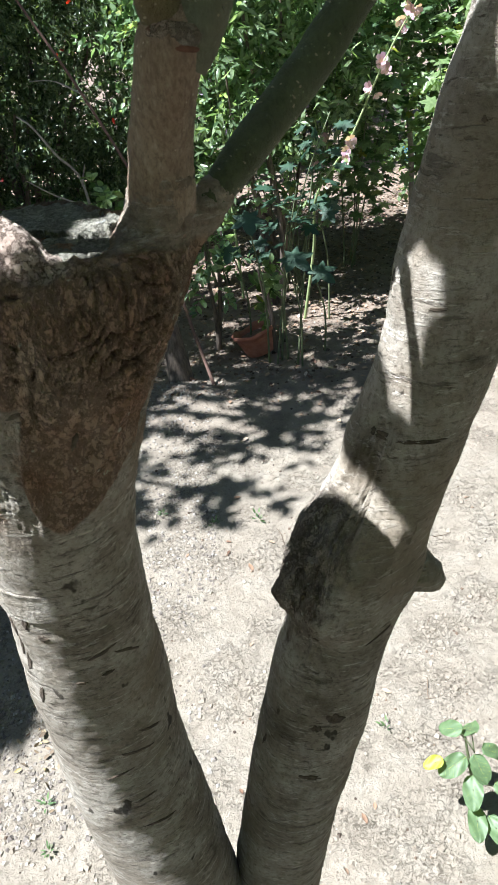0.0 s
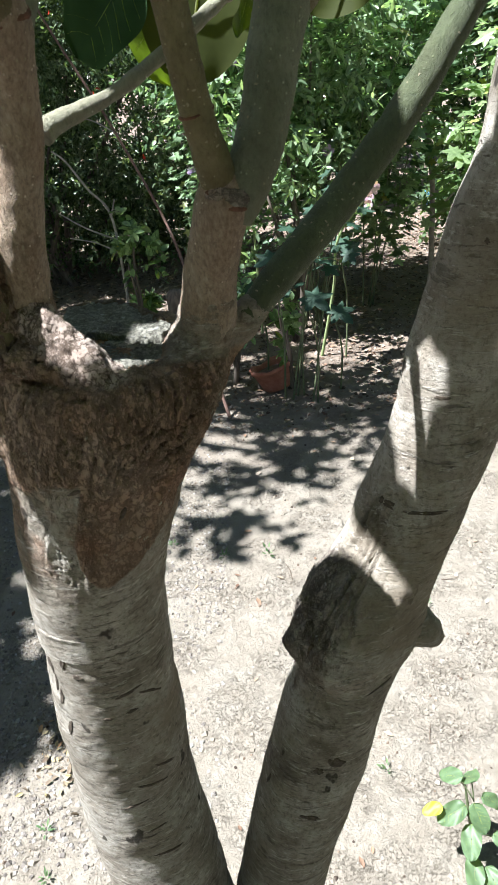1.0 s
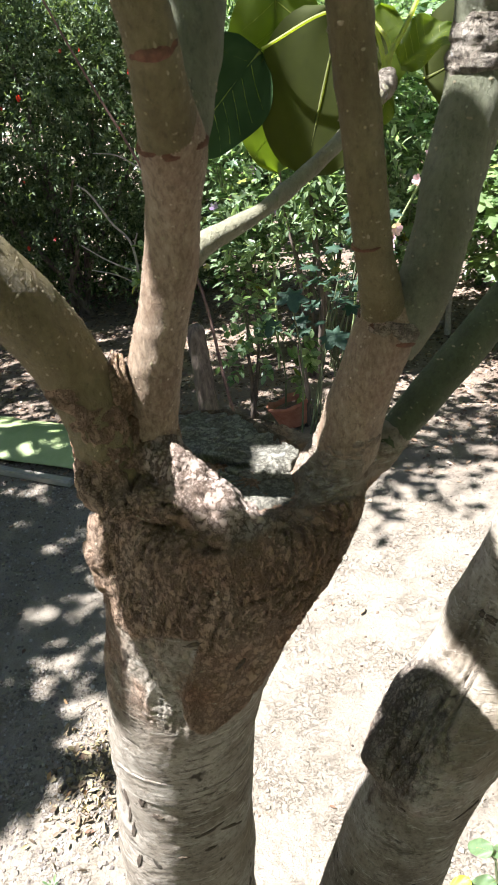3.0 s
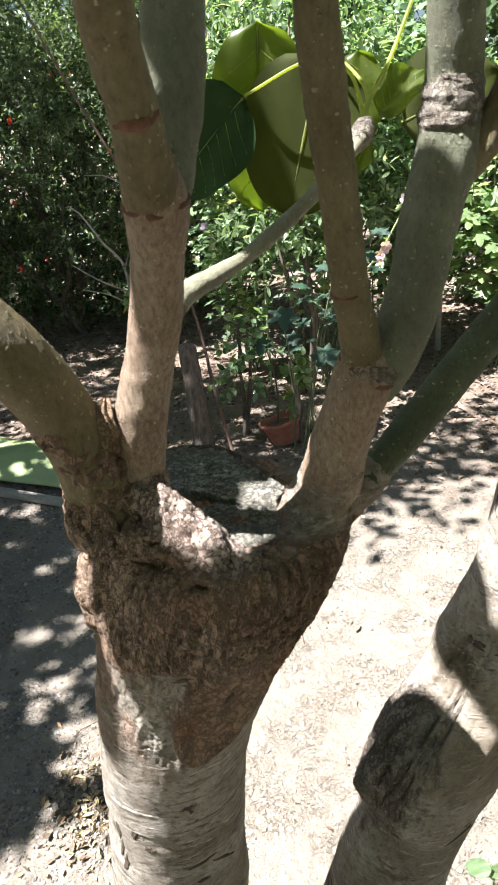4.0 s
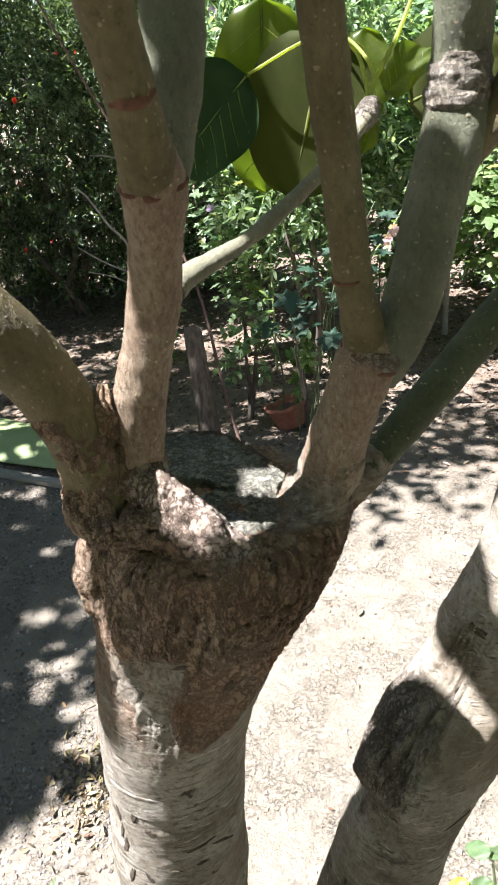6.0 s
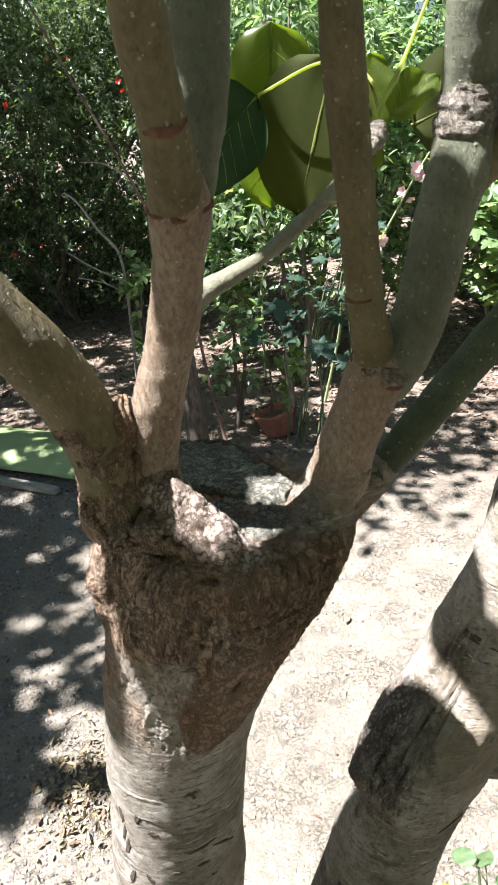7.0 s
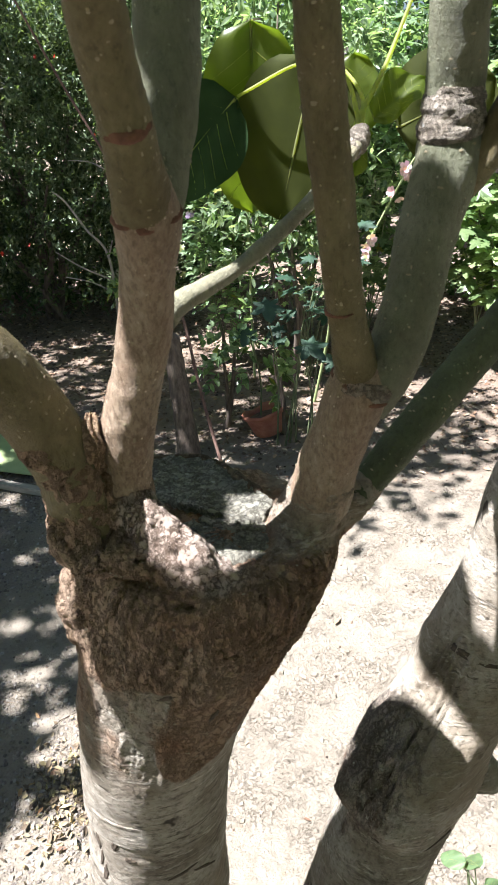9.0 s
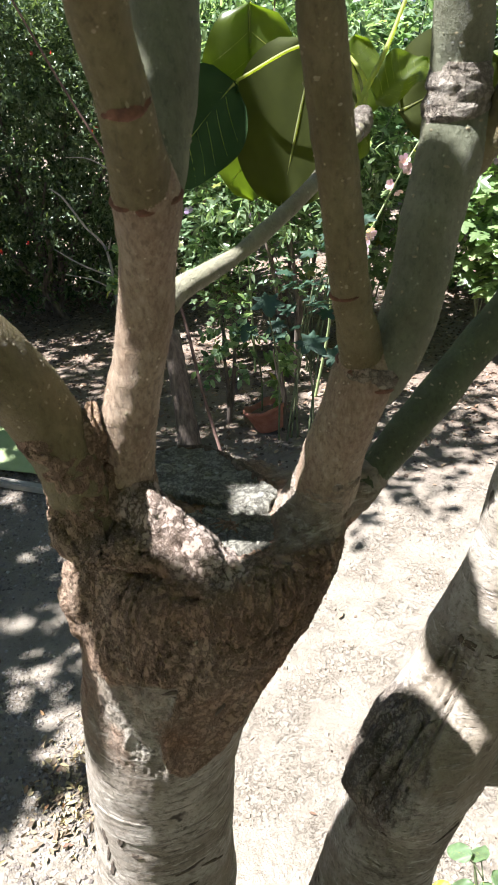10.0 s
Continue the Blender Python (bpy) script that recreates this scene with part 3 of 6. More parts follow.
def stem_relief(q, out, s, a):
    h = 0.0024 * fbm((q[0], q[1], q[2] * 0.8), 20, 2) + 0.0003 * fbm(q, 110, 2)
    # short creases across the stem
    w = noise.noise(Vector((q[0] * 14, q[1] * 14, q[2] * 75)))
    h -= 0.0022 * max(0.0, w - 0.30)
    # the furrowed knuckle that bulges from the leaning stem
    ds = (Vector(q) - KNOT_AT).dot(KNOT_AXIS)
    w = max(0.0, -0.80 * out[0] - 0.60 * out[1])
    if w > 0 and -0.12 < ds < 0.11 and q[0] > 0.02:
        rag = 0.012 * noise.noise(Vector((a * 5.0, 2.0, 7.0)))
        top, foot = min(1.0, max(0.0, (0.068 + rag - ds) / 0.062)), min(1.0, max(0.0, (ds + 0.062) / 0.034))
        k = top * top * (3 - 2 * top) * foot * foot * (3 - 2 * foot) * min(1.0, 1.25 * w ** 2)
        wide = math.exp(-0.5 * ((ds - 0.020) / 0.055) ** 2) * min(1.0, 1.6 * w ** 7)
        f = noise.noise(Vector((a * 3.2, ds * 10, 3.0)))
        cr = abs(noise.noise(Vector((a * 7.0 + 0.6 * f, ds * 9, 1.0))))
        fine = abs(noise.noise(Vector((a * 17.0 + f, ds * 22, 5.0))))
        h += k * (0.0200 + 0.0050 * f + 0.0030 * fbm(q, 80, 3)) - wide * (0.0065 * max(0.0, 0.20 - cr) / 0.20 + 0.0022 * max(0.0, 0.2 - fine) / 0.2)
    for c, r, height in BUMPS:
        d2 = sum((q[i] - c[i]) ** 2 for i in range(3))
        h += height * math.exp(-d2 / (2 * r * r)) * (1 + 0.35 * fbm(q, 70, 3))
    return h


LEFT = [(-0.02, 0.31, -0.06, 0.105), (-0.022, 0.31, 0.25, 0.080), (-0.034, 0.31, 0.6, 0.064), (-0.053, 0.307, 0.85, 0.053),
        (-0.0629, 0.3031, 1.0015, 0.0494), (-0.0670, 0.2998, 1.0671, 0.0492), (-0.0712, 0.2936, 1.1630, 0.0474), (-0.0722, 0.2863, 1.2455, 0.0450),
        (-0.0680, 0.2760, 1.3150, 0.0428), (-0.0630, 0.2665, 1.3720, 0.0408), (-0.0595, 0.2587, 1.4098, 0.0396), (-0.0559, 0.2500, 1.4515, 0.0382),
        (-0.0530, 0.2470, 1.4671, 0.0386), (-0.0484, 0.2429, 1.4910, 0.0392), (-0.0442, 0.2403, 1.5117, 0.0404), (-0.0393, 0.2379, 1.5311, 0.0421),
        (-0.0336, 0.2361, 1.5488, 0.0447), (-0.0283, 0.2349, 1.5652, 0.0475), (-0.0236, 0.2345, 1.5801, 0.0500), (-0.0195, 0.2350, 1.5950, 0.0508),
        (-0.0180, 0.2355, 1.6025, 0.0485), (-0.0175, 0.2360, 1.6060, 0.0440), (-0.0170, 0.2360, 1.6075, 0.0370)]
RIGHT = [(-0.02, 0.311, 0.40, 0.045), (-0.018, 0.312, 0.62, 0.045), (-0.005, 0.315, 0.80, 0.042), (0.0161, 0.3186, 0.9440, 0.0405), (0.0420, 0.3215, 1.0829, 0.0408), (0.0714, 0.3251, 1.2046, 0.0415),
         (0.0935, 0.3281, 1.2932, 0.0385), (0.1185, 0.3333, 1.3646, 0.0375), (0.1418, 0.3369, 1.4320, 0.0362), (0.1620, 0.3405, 1.4922, 0.0350),
         (0.1746, 0.3414, 1.5483, 0.0345), (0.1880, 0.3399, 1.6141, 0.0313), (0.1990, 0.3370, 1.6700, 0.0280), (0.215, 0.335, 1.80, 0.023),
         (0.235, 0.34, 2.0, 0.018), (0.26, 0.36, 2.3, 0.010)]
part_tube("stem", LEFT[:12], 420, 200, STEM, TREE, stem_relief, "grey smooth-barked stem", True)
part_tube("stem", RIGHT, 700, 170, SIDE_STEM, TREE, stem_relief, "grey leaning stem with a knuckle and a knob")


# ---- the swollen head, one skin over stem, collars and calluses ----
def hash01(i, j, k, seed):
    """A random number for each cell of a lattice."""
    h = (i * 374761393 + j * 668265263 + k * 2147483647 + seed * 974634777) & 0xFFFFFFFF
    h = ((h ^ (h >> 13)) * 1274126177) & 0xFFFFFFFF
    return ((h ^ (h >> 16)) & 0xFFFF) / 65535.0


def soft_noise(p, seed=0):
    """Smooth noise from -1 to 1 for many points at once."""
    f = np.floor(p).astype(np.int64)
    w = p - f
    w = w * w * w * (w * (w * 6 - 15) + 10)
    out = 0.0
    for dx in (0, 1):
        for dy in (0, 1):
            for dz in (0, 1):
                c = hash01(f[:, 0] + dx, f[:, 1] + dy, f[:, 2] + dz, seed)
                out = out + c * (w[:, 0] if dx else 1 - w[:, 0]) * (w[:, 1] if dy else 1 - w[:, 1]) * (w[:, 2] if dz else 1 - w[:, 2])
    return out * 2 - 1


def layers(p, seed=0, n=4):
    return sum(soft_noise(p * 2.03 ** i, seed + i) * 0.55 ** i for i in range(n))


def fissures(p, seed, width, n=3):
    """1 in thin winding lines, 0 between them."""
    return np.clip(1 - np.abs(layers(p, seed, n)) / width, 0, 1)


def smooth_min(a, b, k):
    h = np.clip(0.5 + 0.5 * (b - a) / k, 0, 1)
    return b + (a - b) * h - k * h * (1 - h)


def chain_distance(rows, x, y, z):
    """Distance to a string of tapered capsules."""
    best = None
    for p, q in zip(rows[:-1], rows[1:]):
        p, q = np.array(p), np.array(q)
        d = q[:3] - p[:3]
        t = np.clip(((x - p[0]) * d[0] + (y - p[1]) * d[1] + (z - p[2]) * d[2]) / d.dot(d), 0, 1)
        e = np.sqrt((x - p[0] - t * d[0]) ** 2 + (y - p[1] - t * d[1]) ** 2 + (z - p[2] - t * d[2]) ** 2) - (p[3] + (q[3] - p[3]) * t)
        best = e if best is None else np.minimum(best, e)
    return best


def skin_of(field, origin, step):
    """Quads over the zero surface of a grid of distances."""
    inside = field < 0
    corner = [(i, j, k) for i in (0, 1) for j in (0, 1) for k in (0, 1)]
    sh = np.array(field.shape) - 1

    def at(arr, c):
        return arr[c[0]:c[0] + sh[0], c[1]:c[1] + sh[1], c[2]:c[2] + sh[2]]

    count = sum(at(inside, c).astype(np.int8) for c in corner)
    cells = np.argwhere((count > 0) & (count < 8))
    index = np.full(sh, -1, np.int64)
    index[tuple(cells.T)] = np.arange(len(cells))
    total, hits = np.zeros((len(cells), 3)), np.zeros(len(cells))
    for c in corner:
        for axis in range(3):
            if c[axis]:
                continue
            d = np.array(c)
            d[axis] = 1
            fa, fb = field[tuple((cells + c).T)], field[tuple((cells + d).T)]
            cross = (fa < 0) != (fb < 0)
            t = np.where(cross, fa / np.where(fa == fb, 1, fa - fb), 0)
            place = np.tile(np.array(c, float), (len(cells), 1))
            place[:, axis] += t
            total += place * cross[:, None]
            hits += cross
    verts = origin + (cells + total / hits[:, None]) * step
    faces = []
    for axis in range(3):
        u, v = (axis + 1) % 3, (axis + 2) % 3
        lo = [slice(1, n) for n in sh]
        hi = [slice(1, n) for n in sh]
        lo[axis], hi[axis] = slice(0, sh[axis]), slice(1, sh[axis] + 1)
        a, b = inside[tuple(lo)], inside[tuple(hi)]
        e = np.argwhere(a != b)
        flip = a[tuple(e.T)]
        e = e + np.array([0 if n == axis else 1 for n in range(3)])
        ou, ov = np.zeros(3, int), np.zeros(3, int)
        ou[u], ov[v] = 1, 1
        quad = np.stack([index[tuple((e - ou - ov).T)], index[tuple((e - ov).T)], index[tuple(e.T)], index[tuple((e - ou).T)]], 1)
        quad[~flip] = quad[~flip][:, ::-1]
        faces.append(quad[(quad >= 0).all(1)])
    return verts, np.concatenate(faces)


COLLAR_A = [(-0.0700, 0.2020, 1.6740, 0.0085), (-0.0632, 0.2080, 1.6530, 0.0108), (-0.0612, 0.2110, 1.6380, 0.0112), (-0.0597, 0.2130, 1.6230, 0.0122), (-0.0540, 0.2180, 1.6060, 0.0150)]
COLLAR_B = [(-0.0430, 0.2170, 1.6520, 0.0075), (-0.0455, 0.2210, 1.6380, 0.0092), (-0.0470, 0.2230, 1.6270, 0.0106), (-0.0491, 0.2280, 1.6120, 0.0130)]
COLLAR_E = [(0.0296, 0.2262, 1.6390, 0.0080), (0.0280, 0.2285, 1.6270, 0.0113), (0.0245, 0.2320, 1.6140, 0.0126), (0.0160, 0.2350, 1.5960, 0.0130)]
COLLAR_F = [(0.0460, 0.2422, 1.6172, 0.0062), (0.0390, 0.2400, 1.6100, 0.0072), (0.0280, 0.2380, 1.6040, 0.0080)]
RIDGE = [(-0.0450, 0.2180, 1.6260, 0.0070), (-0.0375, 0.2100, 1.6255, 0.0078), (-0.0318, 0.2055, 1.6205, 0.0086), (-0.0250, 0.2025, 1.6140, 0.0088), (-0.0178, 0.1995, 1.6095, 0.0078), (-0.0095, 0.1975, 1.6065, 0.0060), (-0.0015, 0.1975, 1.6045, 0.0042)]
LUMPS = [(-0.0648, 0.2080, 1.6262, 0.0066), (-0.0665, 0.2060, 1.6180, 0.0062), (-0.0605, 0.2025, 1.6140, 0.0062), (-0.0508, 0.2005, 1.6155, 0.0066), (-0.0423, 0.1990, 1.6135, 0.0060), (-0.0349, 0.1990, 1.6100, 0.0045)]
BURL = [(-0.0672, 0.2130, 1.5975, 0.0050), (-0.0690, 0.2125, 1.5880, 0.0072), (-0.0680, 0.2130, 1.5770, 0.0058)]
RIM = [(-0.0010, 0.2010, 1.6005, 0.0045), (0.0085, 0.2060, 1.6015, 0.0060), (0.0155, 0.2130, 1.6030, 0.0068), (0.0205, 0.2225, 1.6060, 0.0072)]
RIM_BACK = [(0.0100, 0.2230, 1.6030, 0.0050), (0.0160, 0.2270, 1.6060, 0.0064), (0.0190, 0.2330, 1.6080, 0.0070)]
GROOVE = [(-0.0720, 0.2060, 1.6080, 0.0016), (-0.0610, 0.1960, 1.6078, 0.0020), (-0.0460, 0.1915, 1.6075, 0.0020), (-0.0330, 0.1900, 1.6055, 0.0019), (-0.0220, 0.1895, 1.6020, 0.0018), (-0.0110, 0.1900, 1.5990, 0.0013), (0.0010, 0.1920, 1.5980, 0.0008)]


def pollard_head():
    step = 0.0008
    origin = np.array([-0.098, 0.160, 1.430])
    n = np.array([197, 182, 312])
    ax = [origin[i] + np.arange(n[i]) * step for i in range(3)]
    x, y, z = np.meshgrid(*[a.astype(np.float32) for a in ax], indexing="ij", sparse=True)
    rows = spline(LEFT[9:], 400)
    cx, cy, cr = (np.interp(ax[2], rows[:, 2], rows[:, i]).astype(np.float32) for i in (0, 1, 3))
    field = np.sqrt((x - cx) ** 2 + (y - cy) ** 2) - cr
    field = np.maximum(field, z - 1.6068 + 0.04 * (x + 0.01))
    for chain, k in ((COLLAR_A, 0.010), (COLLAR_B, 0.008), (COLLAR_E, 0.008), (COLLAR_F, 0.005), (LUMPS, 0.005), (RIDGE, 0.007), (BURL, 0.008), (RIM, 0.006), (RIM_BACK, 0.005), (GROOVE, 0.002)):
        b = np.array(chain)
        lo = np.maximum(((b[:, :3] - b[:, 3:] - 0.014 - origin) / step).astype(int).min(0), 0)
        hi = np.minimum(((b[:, :3] + b[:, 3:] + 0.014 - origin) / step).astype(int).max(0), n)
        i, j, l = (slice(lo[a], hi[a]) for a in range(3))
        d = chain_distance(chain, x[i], y[:, j], z[:, :, l])
        field[i, j, l] = -smooth_min(-field[i, j, l], d, k) if chain is GROOVE else smooth_min(field[i, j, l], d, k)
    verts, faces = skin_of(field, origin, step)
    c = np.clip(((verts - origin) / step).round().astype(int), 1, n - 2)
    nor = np.stack([field[c[:, 0] + 1, c[:, 1], c[:, 2]] - field[c[:, 0] - 1, c[:, 1], c[:, 2]],
                    field[c[:, 0], c[:, 1] + 1, c[:, 2]] - field[c[:, 0], c[:, 1] - 1, c[:, 2]],
                    field[c[:, 0], c[:, 1], c[:, 2] + 1] - field[c[:, 0], c[:, 1], c[:, 2] - 1]], 1)
    nor /= np.maximum(np.linalg.norm(nor, axis=1), 1e-9)[:, None]
    px, py, pz = verts.T
    mid = np.stack([np.interp(pz, rows[:, 2], rows[:, i]) for i in (0, 1)], 1)
    turn = np.arctan2(px - mid[:, 0], -(py - mid[:, 1]))        # 0 towards the path
    lump = layers(verts * 45, 5, 4)
    # where the old rough bark begins: a ragged edge with a tongue that hangs down
    tongue = 1.490 + 0.35 * (turn - 0.28) ** 2 * np.where(turn < 0.28, 0.85, 0.12)
    edge = np.minimum(np.where((turn > -0.06) & (turn < 1.25), tongue, 9), 1.562 + 0.010 * turn) + 0.004 * lump
    medium = np.clip((pz - 1.475 - 0.014 * lump) / 0.045, 0, 1)
    rough = np.maximum(np.clip((pz - edge) / 0.0035, 0, 1), 0.55 * medium * np.clip(0.5 + 1.6 * layers(verts * np.array([60, 60, 35]), 91, 3), 0, 1))
    ridge_d = chain_distance(RIDGE, px, py, pz)
    pink = np.clip(1 - (ridge_d - 0.0012 + 0.0022 * lump) / 0.0022, 0, 1)
    collar = np.clip((pz - 1.6045 - 0.003 * lump) / 0.003, 0, 1)
    # relief: furrows that run up the funnel, cracks across it, lumps on the collar
    flow = np.stack([turn * 3.0, pz * 22.0, px * 0 + 1.0], 1)
    warp = 0.35 * layers(verts * 40, 11, 2)[:, None]
    h = 0.0012 * layers(verts * np.array([20, 20, 16]), 1, 2)
    body = rough * (1 - collar)
    calm = np.clip((pz - 1.548 - 0.006 * lump) / 0.022, 0.25, 1)      # the tongue below is smoother
    h += body * (0.0009 + 0.0008 * layers(flow * 2.4 + warp, 21, 3) + 0.0006 * calm * layers(flow * np.array([9, 2.6, 1]) + warp, 25, 2))
    along = fissures(flow * np.array([4.2, 1.6, 1]) + warp, 31, 0.11) * np.clip(0.6 + 1.3 * lump, 0, 1)
    across = fissures(np.stack([turn * 2.2, pz * 75, px * 0], 1) + 2 * warp, 35, 0.10) * np.clip(soft_noise(verts * 38, 37) * 2.4, 0, 1)
    fine = fissures(flow * np.array([13, 3.6, 1]) + 2 * warp, 81, 0.16)
    h -= body * calm * (0.0018 * along + 0.0026 * across + 0.0004 * fine)
    crack = body * calm * np.maximum(0.8 * along, across)
    thin = fissures(flow * np.array([4, 4.5, 1]) + warp, 43, 0.09)
    crack = np.maximum(crack, (1 - rough) * (1 - collar) * medium * thin)
    h += (1 - rough) * (1 - collar) * medium * (0.0006 * layers(flow * np.array([5, 4, 1]) + warp, 41, 3) - 0.0015 * thin)
    h -= (1 - medium) * 0.0012 * np.clip(soft_noise(np.stack([px * 14, py * 14, pz * 95], 1), 45) - 0.35, 0, 1)
    # raised lips of the healed bark beside the tongue
    h += 0.0016 * np.exp(-((turn + 0.04 + 0.04 * lump - 5.0 * np.clip(1.530 - pz, 0, 1)) / 0.035) ** 2) * np.clip((pz - 1.488) / 0.01, 0, 1) * np.clip((1.560 - pz) / 0.01, 0, 1)
    h += 0.0016 * np.exp(-((turn - 0.72 - 6.0 * (pz - 1.54) + 0.06 * lump) / 0.05) ** 2) * np.clip((pz - 1.515) / 0.01, 0, 1) * np.clip((1.570 - pz) / 0.01, 0, 1)
    knob = collar * (1 - pink)
    wrinkle = fissures(verts * np.array([70, 70, 110]) + warp, 53, 0.15)
    pits = fissures(verts * 105 + warp, 63, 0.12)
    knob *= np.where(px > 0.004, 0.45, 1.0)
    h += knob * (0.0016 * layers(verts * 85, 51, 3) - 0.0022 * wrinkle - 0.0010 * fissures(verts * 190, 55, 0.15))
    h += pink * collar * (0.0030 * layers(verts * 105, 61, 2) - 0.0012 * pits)
    crack = np.maximum(crack, np.maximum(knob * wrinkle, 0.35 * pink * collar * pits))
    h += (0.3 + 0.7 * np.maximum(body, collar)) * 0.00022 * layers(verts * 330, 71, 2)
    h *= np.clip((pz - 1.432) / 0.012, 0, 1) * 0.999 + 0.001
    verts = verts + nor * h[:, None]
    me = bpy.data.meshes.new("pollard_head")
    me.vertices.add(len(verts))
    me.vertices.foreach_set("co", (verts - np.array([-0.02, 0.31, 0.0])).astype(np.float32).ravel())
    me.loops.add(faces.size)
    me.loops.foreach_set("vertex_index", faces.astype(np.int32).ravel())
    me.polygons.add(len(faces))
    me.polygons.foreach_set("loop_start", np.arange(0, faces.size, 4, dtype=np.int32))
    me.polygons.foreach_set("use_smooth", np.full(len(faces), True))
    for name, values in (("rough", np.maximum(rough, collar) * np.where(collar > 0, 1 - 0.75 * collar * np.clip(px / 0.006 - 0.3 + 0.5 * lump, 0, 1), 1)), ("pink", pink * collar), ("crack", crack)):
        me.attributes.new(name, "FLOAT", "POINT").data.foreach_set("value", values.astype(np.float32))
    me.update(calc_edges=True)
    me.validate()
    me.materials.append(STEM)
    ob = new("pollard_head", me)
    ob.parent = TREE
    tagged(ob, "swollen pollard head with brown cracked bark and pinkish callus")


pollard_head()


def surface_of(rows, n, seg, relief, level=False):
    v, f = tube(rows, n, seg, relief, True, level)
    return BVHTree.FromPolygons([Vector(q) for q in v], f)


def scar(tree_surface, at, across, along, slant, parent, mat=None, name="scar"):
    """A dark torn patch that lies on the bark."""
    at = Vector(at)
    loc, nor, _, _ = tree_surface.find_nearest(at)
    up = (Vector((0, 0, 1)) - nor * nor.z).normalized()
    side = up.cross(nor)
    up, side = up * math.cos(slant) + side * math.sin(slant), side * math.cos(slant) - up * math.sin(slant)
    o = Vector(parent.matrix_world.translation)
    verts, faces, n = [], [], 20
    for i, q in enumerate((0.0, 0.4, 0.75, 1.0)):
        for k in range(n):
            a = 2 * math.pi * k / n
            w = 0.75 * q * (1 + 0.8 * noise.noise(Vector((math.cos(a) * 2, math.sin(a) * 2, at.z * 90))))
            p, nn, _, _ = tree_surface.find_nearest(loc + side * (across * w * math.cos(a)) + up * (along * w * math.sin(a)))
            verts.append(p + nn * ((0.0002, 0.0006, 0.0005, -0.0012)[i]) - o)
    for i in range(3):
        for k in range(n):
            faces.append((i * n + k, i * n + (k + 1) % n, (i + 1) * n + (k + 1) % n, (i + 1) * n + k))
    link_mesh(name, verts, faces, mat or SCAR_DARK, parent)


S_LEFT = surface_of(LEFT, 260, 80, stem_relief, True)
S_RIGHT = surface_of(RIGHT, 300, 100, stem_relief)
for at, w, h, sl in (((-0.0759, 0.2206, 1.428), 0.0032, 0.010, 0.25), ((-0.0535, 0.2119, 1.4407), 0.0034, 0.0038, 0), ((-0.085, 0.235, 1.40), 0.002, 0.014, 0.25), ((-0.045, 0.225, 1.395), 0.012, 0.0018, -0.2),
                     ((-0.060, 0.225, 1.375), 0.006, 0.0018, 0.3), ((-0.03, 0.24, 1.30), 0.012, 0.002, 0.5), ((-0.02, 0.20, 1.545), 0.0016, 0.008, 0.3), ((-0.035, 0.19, 1.56), 0.007, 0.0012, -0.4),
                     ((-0.0819, 0.2350, 1.4175), 0.0028, 0.012, 0.2), ((-0.0850, 0.2350, 1.3875), 0.0028, 0.013, 0.2), ((-0.0862, 0.2350, 1.3594), 0.0025, 0.012, 0.3), ((-0.0648, 0.2350, 1.4177), 0.004, 0.0035, 0), ((-0.0482, 0.2350, 1.3773), 0.006, 0.002, 0), ((-0.0339, 0.2350, 1.3859), 0.014, 0.0016, 0.6), ((-0.0436, 0.2350, 1.2847), 0.016, 0.0018, 0.35), ((-0.0615, 0.2350, 1.2669), 0.014, 0.0016, -0.2), ((-0.0430, 0.2350, 1.1931), 0.02, 0.002, 0.1), ((-0.0502, 0.2350, 1.2294), 0.012, 0.0014, -0.1)):
    scar(S_LEFT, at, w, h, sl, TREE)
for at, w, h, sl in (((0.081, 0.301, 1.235), 0.012, 0.0075, 0.6), ((0.070, 0.301, 1.225), 0.006, 0.005, 0.2), ((0.112, 0.305, 1.308), 0.016, 0.0016, -0.35), ((0.079, 0.303, 1.313), 0.004, 0.0022, -0.3), ((0.118, 0.313, 1.457), 0.010, 0.004, -0.1),
                     ((0.145, 0.311, 1.452), 0.022, 0.0022, 0.05), ((0.152, 0.31, 1.53), 0.011, 0.0016, -0.1), ((0.171, 0.312, 1.62), 0.0022, 0.003, 0), ((0.060, 0.302, 1.17), 0.013, 0.004, 0.25), ((0.035, 0.31, 1.19), 0.0022, 0.012, 0.3), ((0.075, 0.31, 1.345), 0.003, 0.012, 0.2), ((0.09, 0.305, 1.36), 0.0022, 0.010, 0.1)):
    scar(S_RIGHT, at, w, h, sl, TREE)


def branch_relief(q, out, s, a):
    return 0.0006 * fbm(q, 70, 3) + 0.00015 * fbm(q, 300, 2)


def base_relief(q, out, s, a):
    k = max(0.0, 1 - s * 3.2)
    return branch_relief(q, out, s, a) + k * (0.0020 * fbm((q[0], q[1], q[2] * 0.7), 75, 4) + 0.001 * fbm(q, 240, 2))


